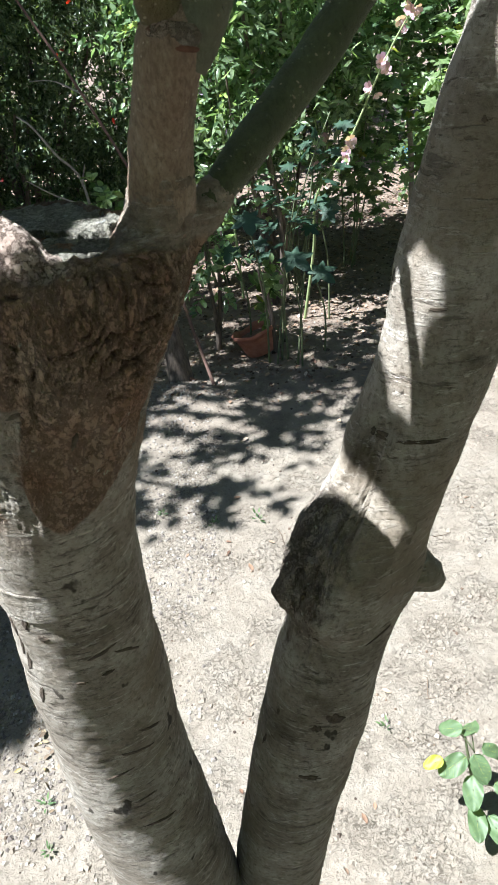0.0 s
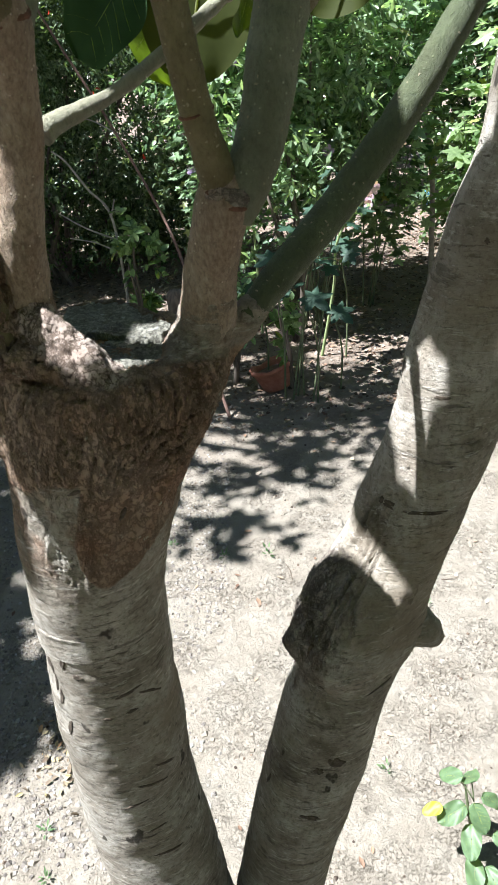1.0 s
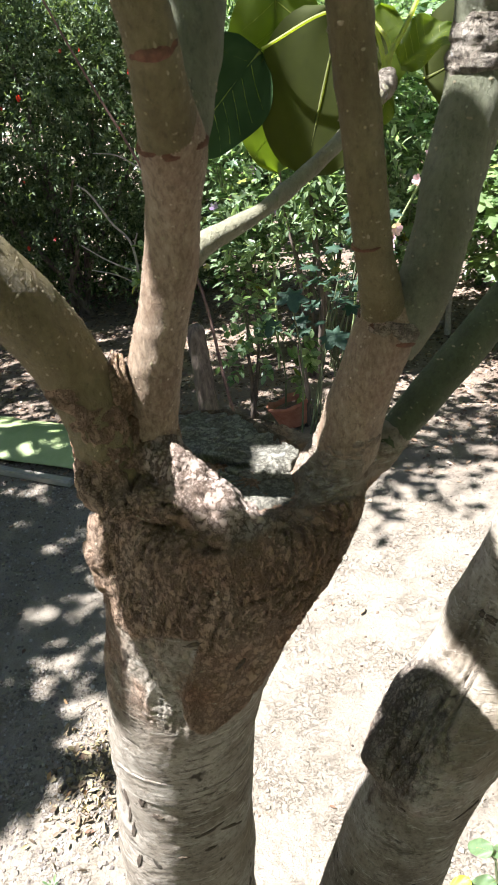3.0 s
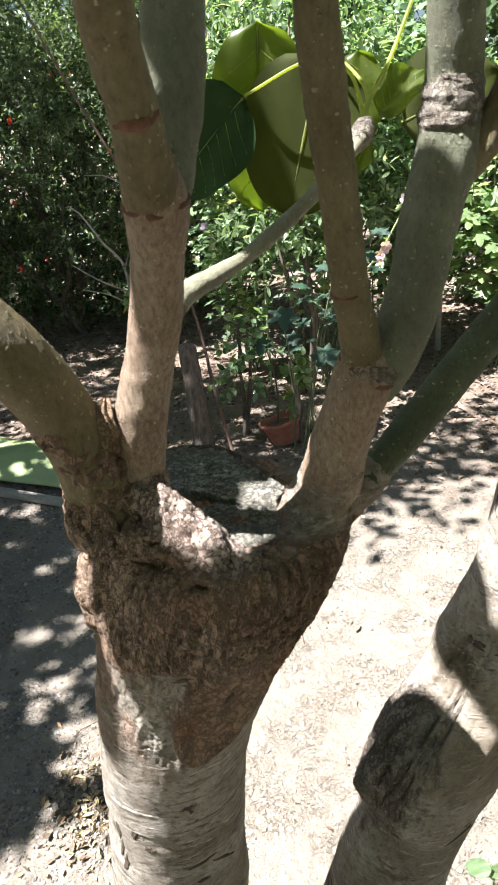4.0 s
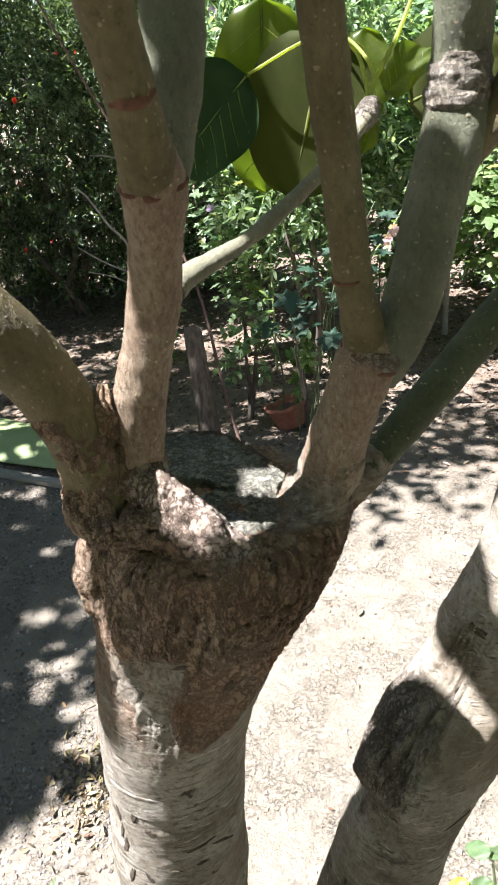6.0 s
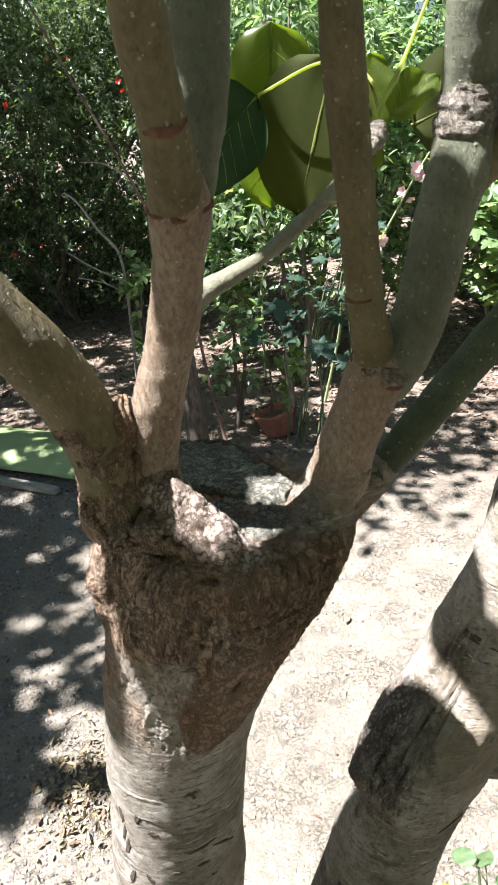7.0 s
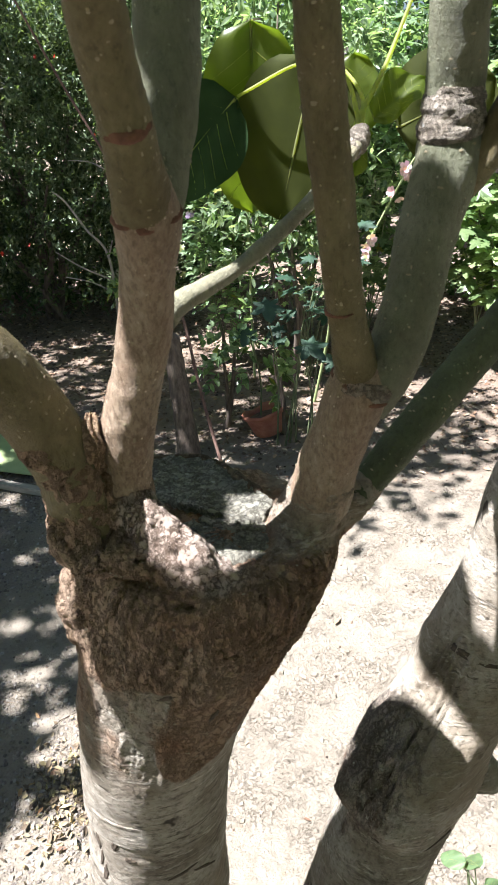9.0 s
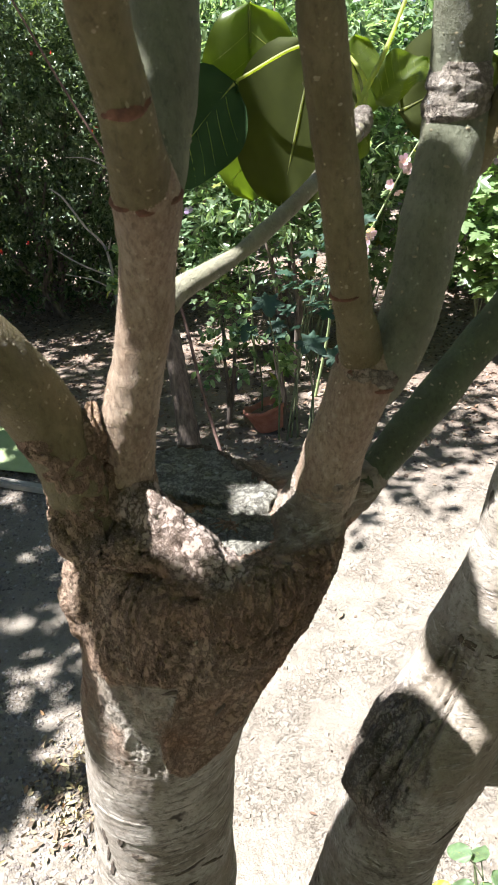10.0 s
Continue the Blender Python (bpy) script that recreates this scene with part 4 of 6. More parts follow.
part_tube("bark_lump", [(-0.0522, 0.2105, 1.6680, 0.0012), (-0.0525, 0.2080, 1.6635, 0.0030), (-0.0525, 0.2068, 1.6574, 0.0038), (-0.0522, 0.2085, 1.6510, 0.0028), (-0.0518, 0.212, 1.646, 0.0018)], 60, 60, ORANGE_BARK, TREE,
          lambda q, o, s, a: 0.0007 * math.sin(a * 6 + 9 * fbm(q, 60, 2)) + 0.0011 * fbm(q, 120, 4), "orange-brown ridged bark lump between two branches")
part_tube("knob", [(0.128, 0.335, 1.345, 0.012), (0.146, 0.332, 1.332, 0.0165), (0.158, 0.330, 1.324, 0.0135), (0.168, 0.329, 1.317, 0.006)], 50, 60, SIDE_STEM, TREE, lambda q, o, s, a: 0.002 * fbm(q, 60, 3))


def wood_sheet(name, place, nu, nv, label):
    """A weathered wooden face over u and v from 0 to 1, with its edges turned down."""
    o = Vector((-0.02, 0.31, 0.0))
    verts = []
    for i in range(-1, nu + 2):
        for j in range(-1, nv + 2):
            q = place(min(1, max(0, i / nu)), min(1, max(0, j / nv)))
            if i in (-1, nu + 1) or j in (-1, nv + 1):
                q = q + Vector((0, 0, -0.012))
            verts.append(q - o)
    w = nv + 3
    faces = [(i * w + j, (i + 1) * w + j, (i + 1) * w + j + 1, i * w + j + 1) for i in range(nu + 2) for j in range(nv + 2)]
    link_mesh(name, verts, faces, CUT, TREE, label)


SLAB_FRONT = [(-0.0480, 0.2510), (-0.0290, 0.2434), (-0.0180, 0.2375), (-0.0064, 0.2309), (0.0005, 0.2300), (0.0050, 0.2325)]
SLAB_BACK = [(-0.0480, 0.2840), (-0.0310, 0.2850), (-0.0168, 0.2785), (-0.0060, 0.2640), (0.0030, 0.2490), (0.0085, 0.2400)]


FRONT_LINE, BACK_LINE = spline(SLAB_FRONT, 121), spline(SLAB_BACK, 121)


def slab_at(u, v):
    """The raised half of the old cut, split off along its front edge."""
    f, b = FRONT_LINE[round(u * 120)], BACK_LINE[round(u * 120)]
    x, y = f + (b - f) * v
    y += 0.0016 * noise.noise(Vector((x * 210, 0, 5))) * (1 - v) + 0.0012 * noise.noise(Vector((x * 150, 9, 5))) * v
    z = 1.6112 + 0.03 * (x + 0.02) + 0.0011 * fbm((x * 0.6, y, 0), 90, 4) + 0.0005 * noise.noise(Vector((x * 130, y * 420, 2)))
    z -= 0.0028 * max(0.0, 1 - abs(noise.noise(Vector((x * 45, y * 120, 8)))) / 0.05) * 0.5
    z += 0.0012 * math.exp(-((1 - v) / 0.08) ** 2)
    return Vector((x, y, z))


def low_cut_at(u, v):
    """The lower half of the cut, grey-green, with cracks that meet in its middle."""
    a, r = 2 * math.pi * u, v
    x = -0.0105 + 0.0215 * r * math.cos(a) * (1 + 0.10 * noise.noise(Vector((math.cos(a) * 2, math.sin(a) * 2, 4))))
    y = 0.2240 + 0.0185 * r * math.sin(a)
    z = 1.6090 - 0.05 * (x + 0.012) + 0.0008 * fbm((x, y, 0), 75, 4) - 0.0018 * r ** 6
    spoke = abs(((a * 1.6 + 0.7 * noise.noise(Vector((x * 80, y * 80, 3)))) % 1.0) - 0.5)
    z -= 0.0014 * max(0.0, 1 - spoke * r * 22) * min(1.0, r * 3)
    return Vector((x, y, z))


wood_sheet("cut_slab", slab_at, 120, 70, "raised grey slab of weathered cut wood")
wood_sheet("cut_face", low_cut_at, 150, 60, "grey-green weathered cut wood with fine cracks")
part_tube("bark_edge", [(x, y + 0.0008, 1.6105 + 0.03 * (x + 0.02), 0.0022) for x, y in SLAB_BACK[:5]], 160, 20, HEAD, TREE, lambda q, o, s, a: 0.0012 * fbm(q, 150, 3), "dark bark edge of the cut")

ARM_A = [(-0.058, 0.216, 1.615, 0.0100), (-0.0612, 0.2110, 1.6370, 0.0106), (-0.0634, 0.2090, 1.6520, 0.0114), (-0.0687, 0.2045, 1.6709, 0.0116), (-0.0758, 0.1978, 1.6874, 0.0119),
         (-0.092, 0.190, 1.716, 0.0112), (-0.13, 0.185, 1.79, 0.0095), (-0.19, 0.22, 1.95, 0.007), (-0.24, 0.30, 2.09, 0.004), (-0.26, 0.36, 2.16, 0.002)]
ARM_B = [(-0.049, 0.230, 1.605, 0.0110), (-0.0465, 0.2225, 1.6300, 0.0104), (-0.0442, 0.2190, 1.6454, 0.0098), (-0.0405, 0.2135, 1.6621, 0.0092), (-0.0319, 0.2073, 1.6916, 0.0083), (-0.0275, 0.2024, 1.7141, 0.0083),
         (-0.0252, 0.1956, 1.7320, 0.0092), (-0.0262, 0.1840, 1.7510, 0.0068), (-0.0283, 0.1771, 1.7697, 0.0066), (-0.0290, 0.1670, 1.7880, 0.0064), (-0.031, 0.15, 1.84, 0.006),
         (-0.035, 0.13, 1.96, 0.005), (-0.04, 0.12, 2.2, 0.002)]
ARM_C = [(-0.0235, 0.2000, 1.7270, 0.0060), (-0.0208, 0.2056, 1.7390, 0.0066), (-0.0185, 0.2130, 1.7600, 0.0088), (-0.0175, 0.2190, 1.7800, 0.0092), (-0.015, 0.23, 1.85, 0.008), (-0.01, 0.25, 2.0, 0.006), (0.0, 0.27, 2.25, 0.002)]
TWIG_D = [(-0.026, 0.220, 1.697, 0.0048), (-0.0198, 0.2260, 1.7000, 0.0037), (0.0008, 0.2431, 1.7080, 0.0029), (0.0264, 0.2654, 1.7248, 0.0028), (0.0455, 0.2900, 1.7400, 0.0030), (0.0490, 0.2980, 1.7440, 0.0022)]
ARM_E = [(0.0190, 0.2370, 1.590, 0.0080), (0.0225, 0.2350, 1.6030, 0.0100), (0.0258, 0.2320, 1.6150, 0.0122), (0.0289, 0.2275, 1.6343, 0.0115), (0.0321, 0.2235, 1.6477, 0.0108), (0.0354, 0.2208, 1.6598, 0.0107), (0.0395, 0.2205, 1.6705, 0.0105), (0.0425, 0.2205, 1.678, 0.0060)]
ARM_E1 = [(0.0385, 0.2200, 1.6640, 0.0070), (0.0364, 0.2175, 1.6790, 0.0071), (0.0314, 0.2108, 1.7015, 0.0061), (0.0269, 0.2062, 1.7335, 0.0060), (0.0231, 0.2020, 1.7603, 0.0062), (0.0203, 0.1963, 1.7824, 0.0057), (0.017, 0.19, 1.84, 0.005), (0.01, 0.18, 2.0, 0.004), (0.0, 0.18, 2.2, 0.002)]
ARM_E2 = [(0.0405, 0.2215, 1.6620, 0.0085), (0.0480, 0.2220, 1.6744, 0.0092), (0.0560, 0.2275, 1.6950, 0.0096), (0.0605, 0.2323, 1.7151, 0.0098), (0.0660, 0.2350, 1.7350, 0.0104), (0.0672, 0.2353, 1.7500, 0.0096), (0.0668, 0.2343, 1.7614, 0.0088), (0.0648, 0.2292, 1.7838, 0.0084), (0.062, 0.225, 1.84, 0.007), (0.055, 0.22, 2.0, 0.005), (0.05, 0.22, 2.25, 0.002)]
ARM_E3 = [(0.0690, 0.2350, 1.7280, 0.0050), (0.0756, 0.2334, 1.7372, 0.0053), (0.0819, 0.2320, 1.7499, 0.0054), (0.0876, 0.2275, 1.7675, 0.0052), (0.10, 0.22, 1.82, 0.0045), (0.13, 0.21, 1.95, 0.003)]
ARM_F = [(0.0380, 0.2395, 1.6100, 0.0060), (0.0499, 0.2440, 1.6205, 0.0069), (0.0710, 0.2560, 1.6398, 0.0078), (0.0890, 0.2665, 1.6560, 0.0080), (0.1138, 0.2743, 1.6840, 0.0076), (0.1363, 0.2813, 1.7145, 0.0070), (0.18, 0.29, 1.785, 0.006), (0.25, 0.30, 1.92, 0.0035), (0.32, 0.31, 2.1, 0.002)]
for rows, n, seg, mat, rel in ((ARM_A, 150, 60, BRANCH, base_relief), (ARM_B[:7] + [ARM_B[7][:3] + (0.0052,)], 130, 60, PALE_BRANCH, base_relief), ([ARM_B[6][:3] + (0.0091,)] + ARM_B[7:], 110, 56, BRANCH, branch_relief), (ARM_C, 90, 48, GREEN_BRANCH, branch_relief),
                               (ARM_E, 90, 64, PALE_BRANCH, base_relief), (ARM_E1, 110, 48, BRANCH, branch_relief), (ARM_E2, 120, 56, GREEN_BRANCH, branch_relief),
                               (ARM_E3, 60, 40, BRANCH, branch_relief), (ARM_F, 130, 44, DEEP_GREEN, branch_relief)):
    part_tube("branch", rows, n, seg, mat, TREE, rel)
part_tube("twig", TWIG_D, 70, 36, PALE_TWIG, TREE, branch_relief, "pale green side twig with a bud")


def lenticels(rows, count, seed, lo, hi):
    """Small raised pale pores, longer across the branch, strewn over its skin."""
    r = np.random.default_rng(seed)
    s = spline(rows, 400)
    i = (r.uniform(lo, hi, count) * 398).astype(int)
    t = s[i + 1, :3] - s[i, :3]
    t /= np.linalg.norm(t, axis=1)[:, None]
    out = np.cross(t, r.normal(size=(count, 3)))
    out /= np.linalg.norm(out, axis=1)[:, None]
    d = np.where(r.random(count)[:, None] < 0.6, np.cross(t, out), t)
    pos = s[i, :3] + out * s[i, 3:4] - np.array([-0.02, 0.31, 0.0])
    x = np.cross(d, out)
    k = r.uniform(0.5, 1.0, count)
    scatter("lenticel", *PORE, pos, np.stack([x, d, out], 2), np.stack([k * 0.00060, k * r.uniform(0.0007, 0.0014, count), k * 0.0005], 1), PORE_BARK, TREE, "pale raised pores in the bark")["kind"] = "stuff"


PORE = ([(0, -1, -0.3), (0.7, -0.5, 0), (0.8, 0.3, 0), (0, 1, -0.3), (-0.8, 0.4, 0), (-0.7, -0.5, 0), (0, 0, 0.8)], [(0, 1, 6), (1, 2, 6), (2, 3, 6), (3, 4, 6), (4, 5, 6), (5, 0, 6)])
for rows, count, lo, hi in ((ARM_A, 260, 0.25, 0.62), (ARM_B, 120, 0.15, 0.48), (ARM_B, 110, 0.5, 0.85), (ARM_C, 90, 0.2, 0.7), (ARM_E, 80, 0.3, 0.95), (ARM_E1, 130, 0.1, 0.75), (ARM_E2, 220, 0.1, 0.72), (ARM_F, 150, 0.1, 0.7)):
    lenticels(rows, int(count * 0.65), 400 + count + int(lo * 100), lo, hi)


def ring(at, axis, r, h, name="ring_scar", mat=SCAR):
    """A raised reddish ring where a shoot began."""
    at, axis = Vector(at), Vector(axis).normalized()
    rows = [tuple(at + axis * h * k) + (r * f,) for k, f in ((-0.6, 0.9), (-0.3, 1.02), (0, 1.05), (0.3, 1.0), (0.6, 0.9))]
    part_tube(name, rows, 14, 48, mat, TREE, lambda q, o, s, a: 0.0011 * fbm((q[0], q[1], q[2] * 1.5), 130, 4))


ring((-0.0253, 0.1958, 1.7325), (-0.05, -0.35, 1), 0.0091, 0.0034)
ring((-0.0263, 0.1820, 1.7545), (-0.05, -0.5, 1), 0.0064, 0.0026)
ring((0.0400, 0.2205, 1.6700), (0.2, 0, 1), 0.0107, 0.006, "node", NODE)
ring((0.0398, 0.2205, 1.6712), (0.25, -0.1, 1), 0.0104, 0.0030)
ring((0.0392, 0.2203, 1.6680), (0.25, -0.1, 1), 0.0104, 0.0030)
part_tube("node", [(0.0652, 0.2355, 1.7418, 0.0080), (0.0660, 0.2353, 1.7466, 0.0099), (0.0669, 0.2350, 1.7514, 0.0100), (0.0669, 0.2342, 1.7570, 0.0094), (0.0670, 0.2336, 1.7610, 0.0082)], 70, 72, NODE, TREE,
          lambda q, o, s, a: 0.0005 * noise.noise(Vector((q[0] * 60, q[1] * 60, q[2] * 520))) + 0.0007 * fbm((q[0], q[1], q[2] * 2), 130, 3), "pale wrinkled node where the branch forks")
ring((0.0318, 0.2115, 1.700), (-0.2, -0.2, 1), 0.0060, 0.0018)


def big_leaf(base, tip, width, face, sag=0.12, fold=0.25, mat=LEAF, parent=TREE, label="", name="leaf"):
    """An oval blade from base to tip with a midrib and side veins standing proud of it."""
    o = Vector(parent.matrix_world.translation)
    base, tip, face = Vector(base), Vector(tip), Vector(face)
    d = tip - base
    ln = d.length
    d.normalize()
    x = d.cross(face).normalized()
    z = x.cross(d)
    nu, nv = 22, 13
    verts, faces = [], []

    def place(u, v):
        half = width / 2 * (math.sin(math.pi * min(1, u ** 0.88)) ** 0.43) * (1 - 0.06 * u)
        h = fold * abs(v) * half - sag * ln * u * u + 0.003 * math.sin(u * 9 + v * 4) * abs(v)
        return base + d * (ln * u) + x * (half * v) + z * h - o

    for i in range(nu + 1):
        for j in range(nv + 1):
            verts.append(place(i / nu, 2 * j / nv - 1))
    w = nv + 1
    for i in range(nu):
        for j in range(nv):
            faces.append((i * w + j, i * w + j + 1, (i + 1) * w + j + 1, (i + 1) * w + j))
    leaf = link_mesh(name, verts, faces, mat, parent, label)
    vv, vf = [], []

    def rib(a, b, r0, r1):
        k0 = len(vv)
        for i in range(7):
            f = i / 6
            u, v = a[0] + (b[0] - a[0]) * f, a[1] + (b[1] - a[1]) * f
            c, r = place(min(u, 0.995), v), r0 + (r1 - r0) * f
            for da, db in ((1, 0), (0, 1), (-1, 0), (0, -1)):
                vv.append(c + x * (r * da) * 1.2 + d * (r * da) * 0.5 + z * (r * db))
        for i in range(6):
            for k in range(4):
                vf.append((k0 + i * 4 + k, k0 + i * 4 + (k + 1) % 4, k0 + (i + 1) * 4 + (k + 1) % 4, k0 + (i + 1) * 4 + k))

    rib((0.0, 0.0), (0.98, 0.0), width * 0.014, width * 0.004)
    for i in range(0 if mat is OLIVE_SHADED_LEAF else 6):
        u = 0.12 + 0.125 * i
        for sgn in (-1, 1):
            rib((u, 0.0), (min(0.97, u + 0.16), 0.86 * sgn), width * 0.0035, width * 0.0015)
    link_mesh("venation", vv, vf, VEIN, leaf)
    return leaf


part_tube("bud", [(0.0440, 0.2880, 1.7385, 0.0030), (0.0462, 0.2925, 1.7410, 0.0041), (0.0482, 0.2965, 1.7435, 0.0043), (0.0500, 0.2995, 1.7460, 0.0030), (0.0512, 0.3010, 1.7480, 0.0012)], 40, 28, NODE, TREE, lambda q, o, s, a: 0.0006 * math.sin(s * 30) + 0.0005 * fbm(q, 200, 3), "pale scaly bud at the end of the twig")
part_tube("petiole", [(0.047, 0.296, 1.742, 0.0020), (0.0505, 0.312, 1.750, 0.0013), (0.0648, 0.335, 1.7693, 0.0010), (0.080, 0.35, 1.800, 0.0008)], 24, 12, VEIN, TREE)
part_tube("petiole", [(0.048, 0.297, 1.742, 0.0013), (0.054, 0.325, 1.757, 0.0009), (0.048, 0.35, 1.770, 0.0008), (0.0375, 0.36, 1.7760, 0.0008)], 24, 12, VEIN, TREE)
part_tube("petiole", [(0.0500, 0.300, 1.744, 0.0011), (0.046, 0.325, 1.766, 0.0008), (0.030, 0.345, 1.772, 0.0007), (0.0012, 0.3505, 1.7600, 0.0007)], 30, 12, VEIN, TREE)
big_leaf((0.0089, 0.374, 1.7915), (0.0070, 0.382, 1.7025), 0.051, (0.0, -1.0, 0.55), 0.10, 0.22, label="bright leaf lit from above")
big_leaf((0.0375, 0.360, 1.7760), (0.0195, 0.350, 1.7050), 0.063, (0.05, -1.0, 0.1), 0.05, 0.10, OLIVE_SHADED_LEAF, label="broad olive leaf with its shade put into the colour")
big_leaf((0.0007, 0.3515, 1.7595), (-0.0385, 0.360, 1.7213), 0.052, (-0.25, -0.9, 0.35), 0.05, 0.25, SHADED_TREE_LEAF, label="leaf with pale veins, coloured dark green as if shaded")
big_leaf((0.0580, 0.366, 1.7420), (0.0580, 0.372, 1.7770), 0.030, (0.2, -0.9, 0.5), 0.08, 0.2)
big_leaf((0.0600, 0.330, 1.7490), (0.0830, 0.338, 1.7660), 0.020, (0.3, -0.6, 0.9), 0.10, 0.5)
big_leaf((0.0760, 0.356, 1.7440), (0.1250, 0.366, 1.7640), 0.052, (0.1, -1.0, 0.2), 0.08, 0.12, OLIVE_SHADED_LEAF)
big_leaf((0.0560, 0.322, 1.7460), (0.0480, 0.324, 1.7230), 0.009, (0.5, -0.9, 0.3), 0.05, 0.3)
big_leaf((0.1240, 0.362, 1.800), (0.1700, 0.366, 1.7640), 0.046, (0.2, -0.9, 0.4), 0.1, 0.2)


def shading_crown_leaves():
    """Unseen leaves above, each a blade of its own, added to shade the tree."""
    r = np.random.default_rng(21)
    # laid out so their shadows leave the sunny patches on head and stems
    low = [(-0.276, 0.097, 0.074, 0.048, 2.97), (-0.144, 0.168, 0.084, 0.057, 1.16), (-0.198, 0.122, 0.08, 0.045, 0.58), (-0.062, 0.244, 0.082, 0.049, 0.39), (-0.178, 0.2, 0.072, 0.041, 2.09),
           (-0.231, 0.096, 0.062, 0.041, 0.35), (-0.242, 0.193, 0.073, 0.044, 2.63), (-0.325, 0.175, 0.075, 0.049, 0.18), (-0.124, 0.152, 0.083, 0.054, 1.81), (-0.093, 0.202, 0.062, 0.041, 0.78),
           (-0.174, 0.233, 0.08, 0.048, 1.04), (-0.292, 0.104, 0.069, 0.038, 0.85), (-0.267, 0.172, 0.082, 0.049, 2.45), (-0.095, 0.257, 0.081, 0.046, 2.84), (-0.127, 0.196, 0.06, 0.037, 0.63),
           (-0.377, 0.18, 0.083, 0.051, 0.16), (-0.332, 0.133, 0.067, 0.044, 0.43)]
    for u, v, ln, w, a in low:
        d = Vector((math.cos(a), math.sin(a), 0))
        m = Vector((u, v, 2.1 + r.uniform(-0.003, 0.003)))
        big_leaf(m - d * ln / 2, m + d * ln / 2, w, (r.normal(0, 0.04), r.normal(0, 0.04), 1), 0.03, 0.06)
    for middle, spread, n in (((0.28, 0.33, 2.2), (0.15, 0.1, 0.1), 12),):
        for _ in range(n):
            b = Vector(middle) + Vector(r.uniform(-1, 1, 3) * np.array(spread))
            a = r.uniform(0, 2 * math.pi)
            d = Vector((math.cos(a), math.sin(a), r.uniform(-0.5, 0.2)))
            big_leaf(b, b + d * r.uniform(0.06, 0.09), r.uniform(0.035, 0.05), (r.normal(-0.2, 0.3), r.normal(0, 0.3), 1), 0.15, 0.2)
    # two more blades added to shade one hanging leaf below
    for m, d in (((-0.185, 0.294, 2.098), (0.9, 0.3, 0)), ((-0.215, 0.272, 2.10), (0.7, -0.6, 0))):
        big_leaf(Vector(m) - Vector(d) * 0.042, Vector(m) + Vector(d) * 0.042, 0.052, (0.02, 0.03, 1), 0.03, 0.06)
    # unseen thin shoots added to hold them
    part_tube("twig", [(-0.19, 0.22, 1.95, 0.003), (-0.24, 0.20, 2.05, 0.002), (-0.262, 0.18, 2.10, 0.0012), (-0.274, 0.15, 2.105, 0.0008), (-0.277, 0.12, 2.105, 0.0008), (-0.272, 0.097, 2.102, 0.0008)], 40, 8, BRANCH, TREE)
    part_tube("twig", [(-0.037, 0.125, 2.0, 0.0025), (-0.07, 0.145, 2.07, 0.0015), (-0.11, 0.165, 2.105, 0.001), (-0.15, 0.20, 2.105, 0.0008)], 40, 8, BRANCH, TREE)


shading_crown_leaves()


# ---- planting behind ----
def foliage(name, centers, radii, n, template, size, mat, parent, seed, droop=0.35, clump=0.16, per=14, shell=0.45, floor=0.05):
    """Leaves in sprays through ellipsoids, denser towards the outside."""
    r = np.random.default_rng(seed)
    centers, radii = np.array(centers, float), np.array(radii, float)
    vol = radii.prod(1)
    m = n // per
    which = r.choice(len(centers), m, p=vol / vol.sum())
    u = r.normal(size=(m, 3))
    u /= np.linalg.norm(u, axis=1)[:, None]
    rad = shell + (1 - shell) * r.random(m) ** 0.6
    c = centers[which] + u * radii[which] * (rad * (1 + 0.18 * r.normal(size=m)))[:, None]
    d = u + r.normal(0, 0.6, (m, 3)) + np.array([0, 0, 0.25])
    d /= np.linalg.norm(d, axis=1)[:, None]
    t = np.tile(np.linspace(0, 1, per), m)
    c, d = np.repeat(c, per, 0), np.repeat(d, per, 0)
    pos = c + d * (t * clump)[:, None] - np.array([0, 0, 1]) * (t * t * clump * droop)[:, None] + r.normal(0, clump * 0.06, c.shape)
    side = np.cross(d, r.normal(size=d.shape))
    side /= np.linalg.norm(side, axis=1)[:, None]
    ld = d * 0.5 + side + np.array([0, 0, -droop])
    up = r.normal(0, 0.55, d.shape) + np.array([0, -0.15, 0.9])
    s = r.uniform(size[0], size[1], len(pos))
    k = pos[:, 2] > floor
    o = np.array(parent.matrix_world.translation) if parent else np.zeros(3)
    return scatter(name, *template, (pos - o)[k], rotations(ld, up, r)[k], s[k], mat, parent)


def stems(name, base, tips, r0, mat, parent, seed, sway=0.15):
    r = np.random.default_rng(seed)
    for tip in tips:
        b, t = np.array(base, float) + np.r_[r.normal(0, r0 * 1.6, 2), -0.03], np.array(tip, float)
        rows = []
        for f in (0, 0.25, 0.5, 0.75, 1.0):
            q = b + (t - b) * f + np.r_[r.normal(0, sway * 0.4, 2), 0] * (f * (1 - f) * 4) * np.linalg.norm(t - b) * 0.3
            rows.append((*q, r0 * (1 - 0.75 * f)))
        part_tube(name, rows, 20, 8, mat, parent)


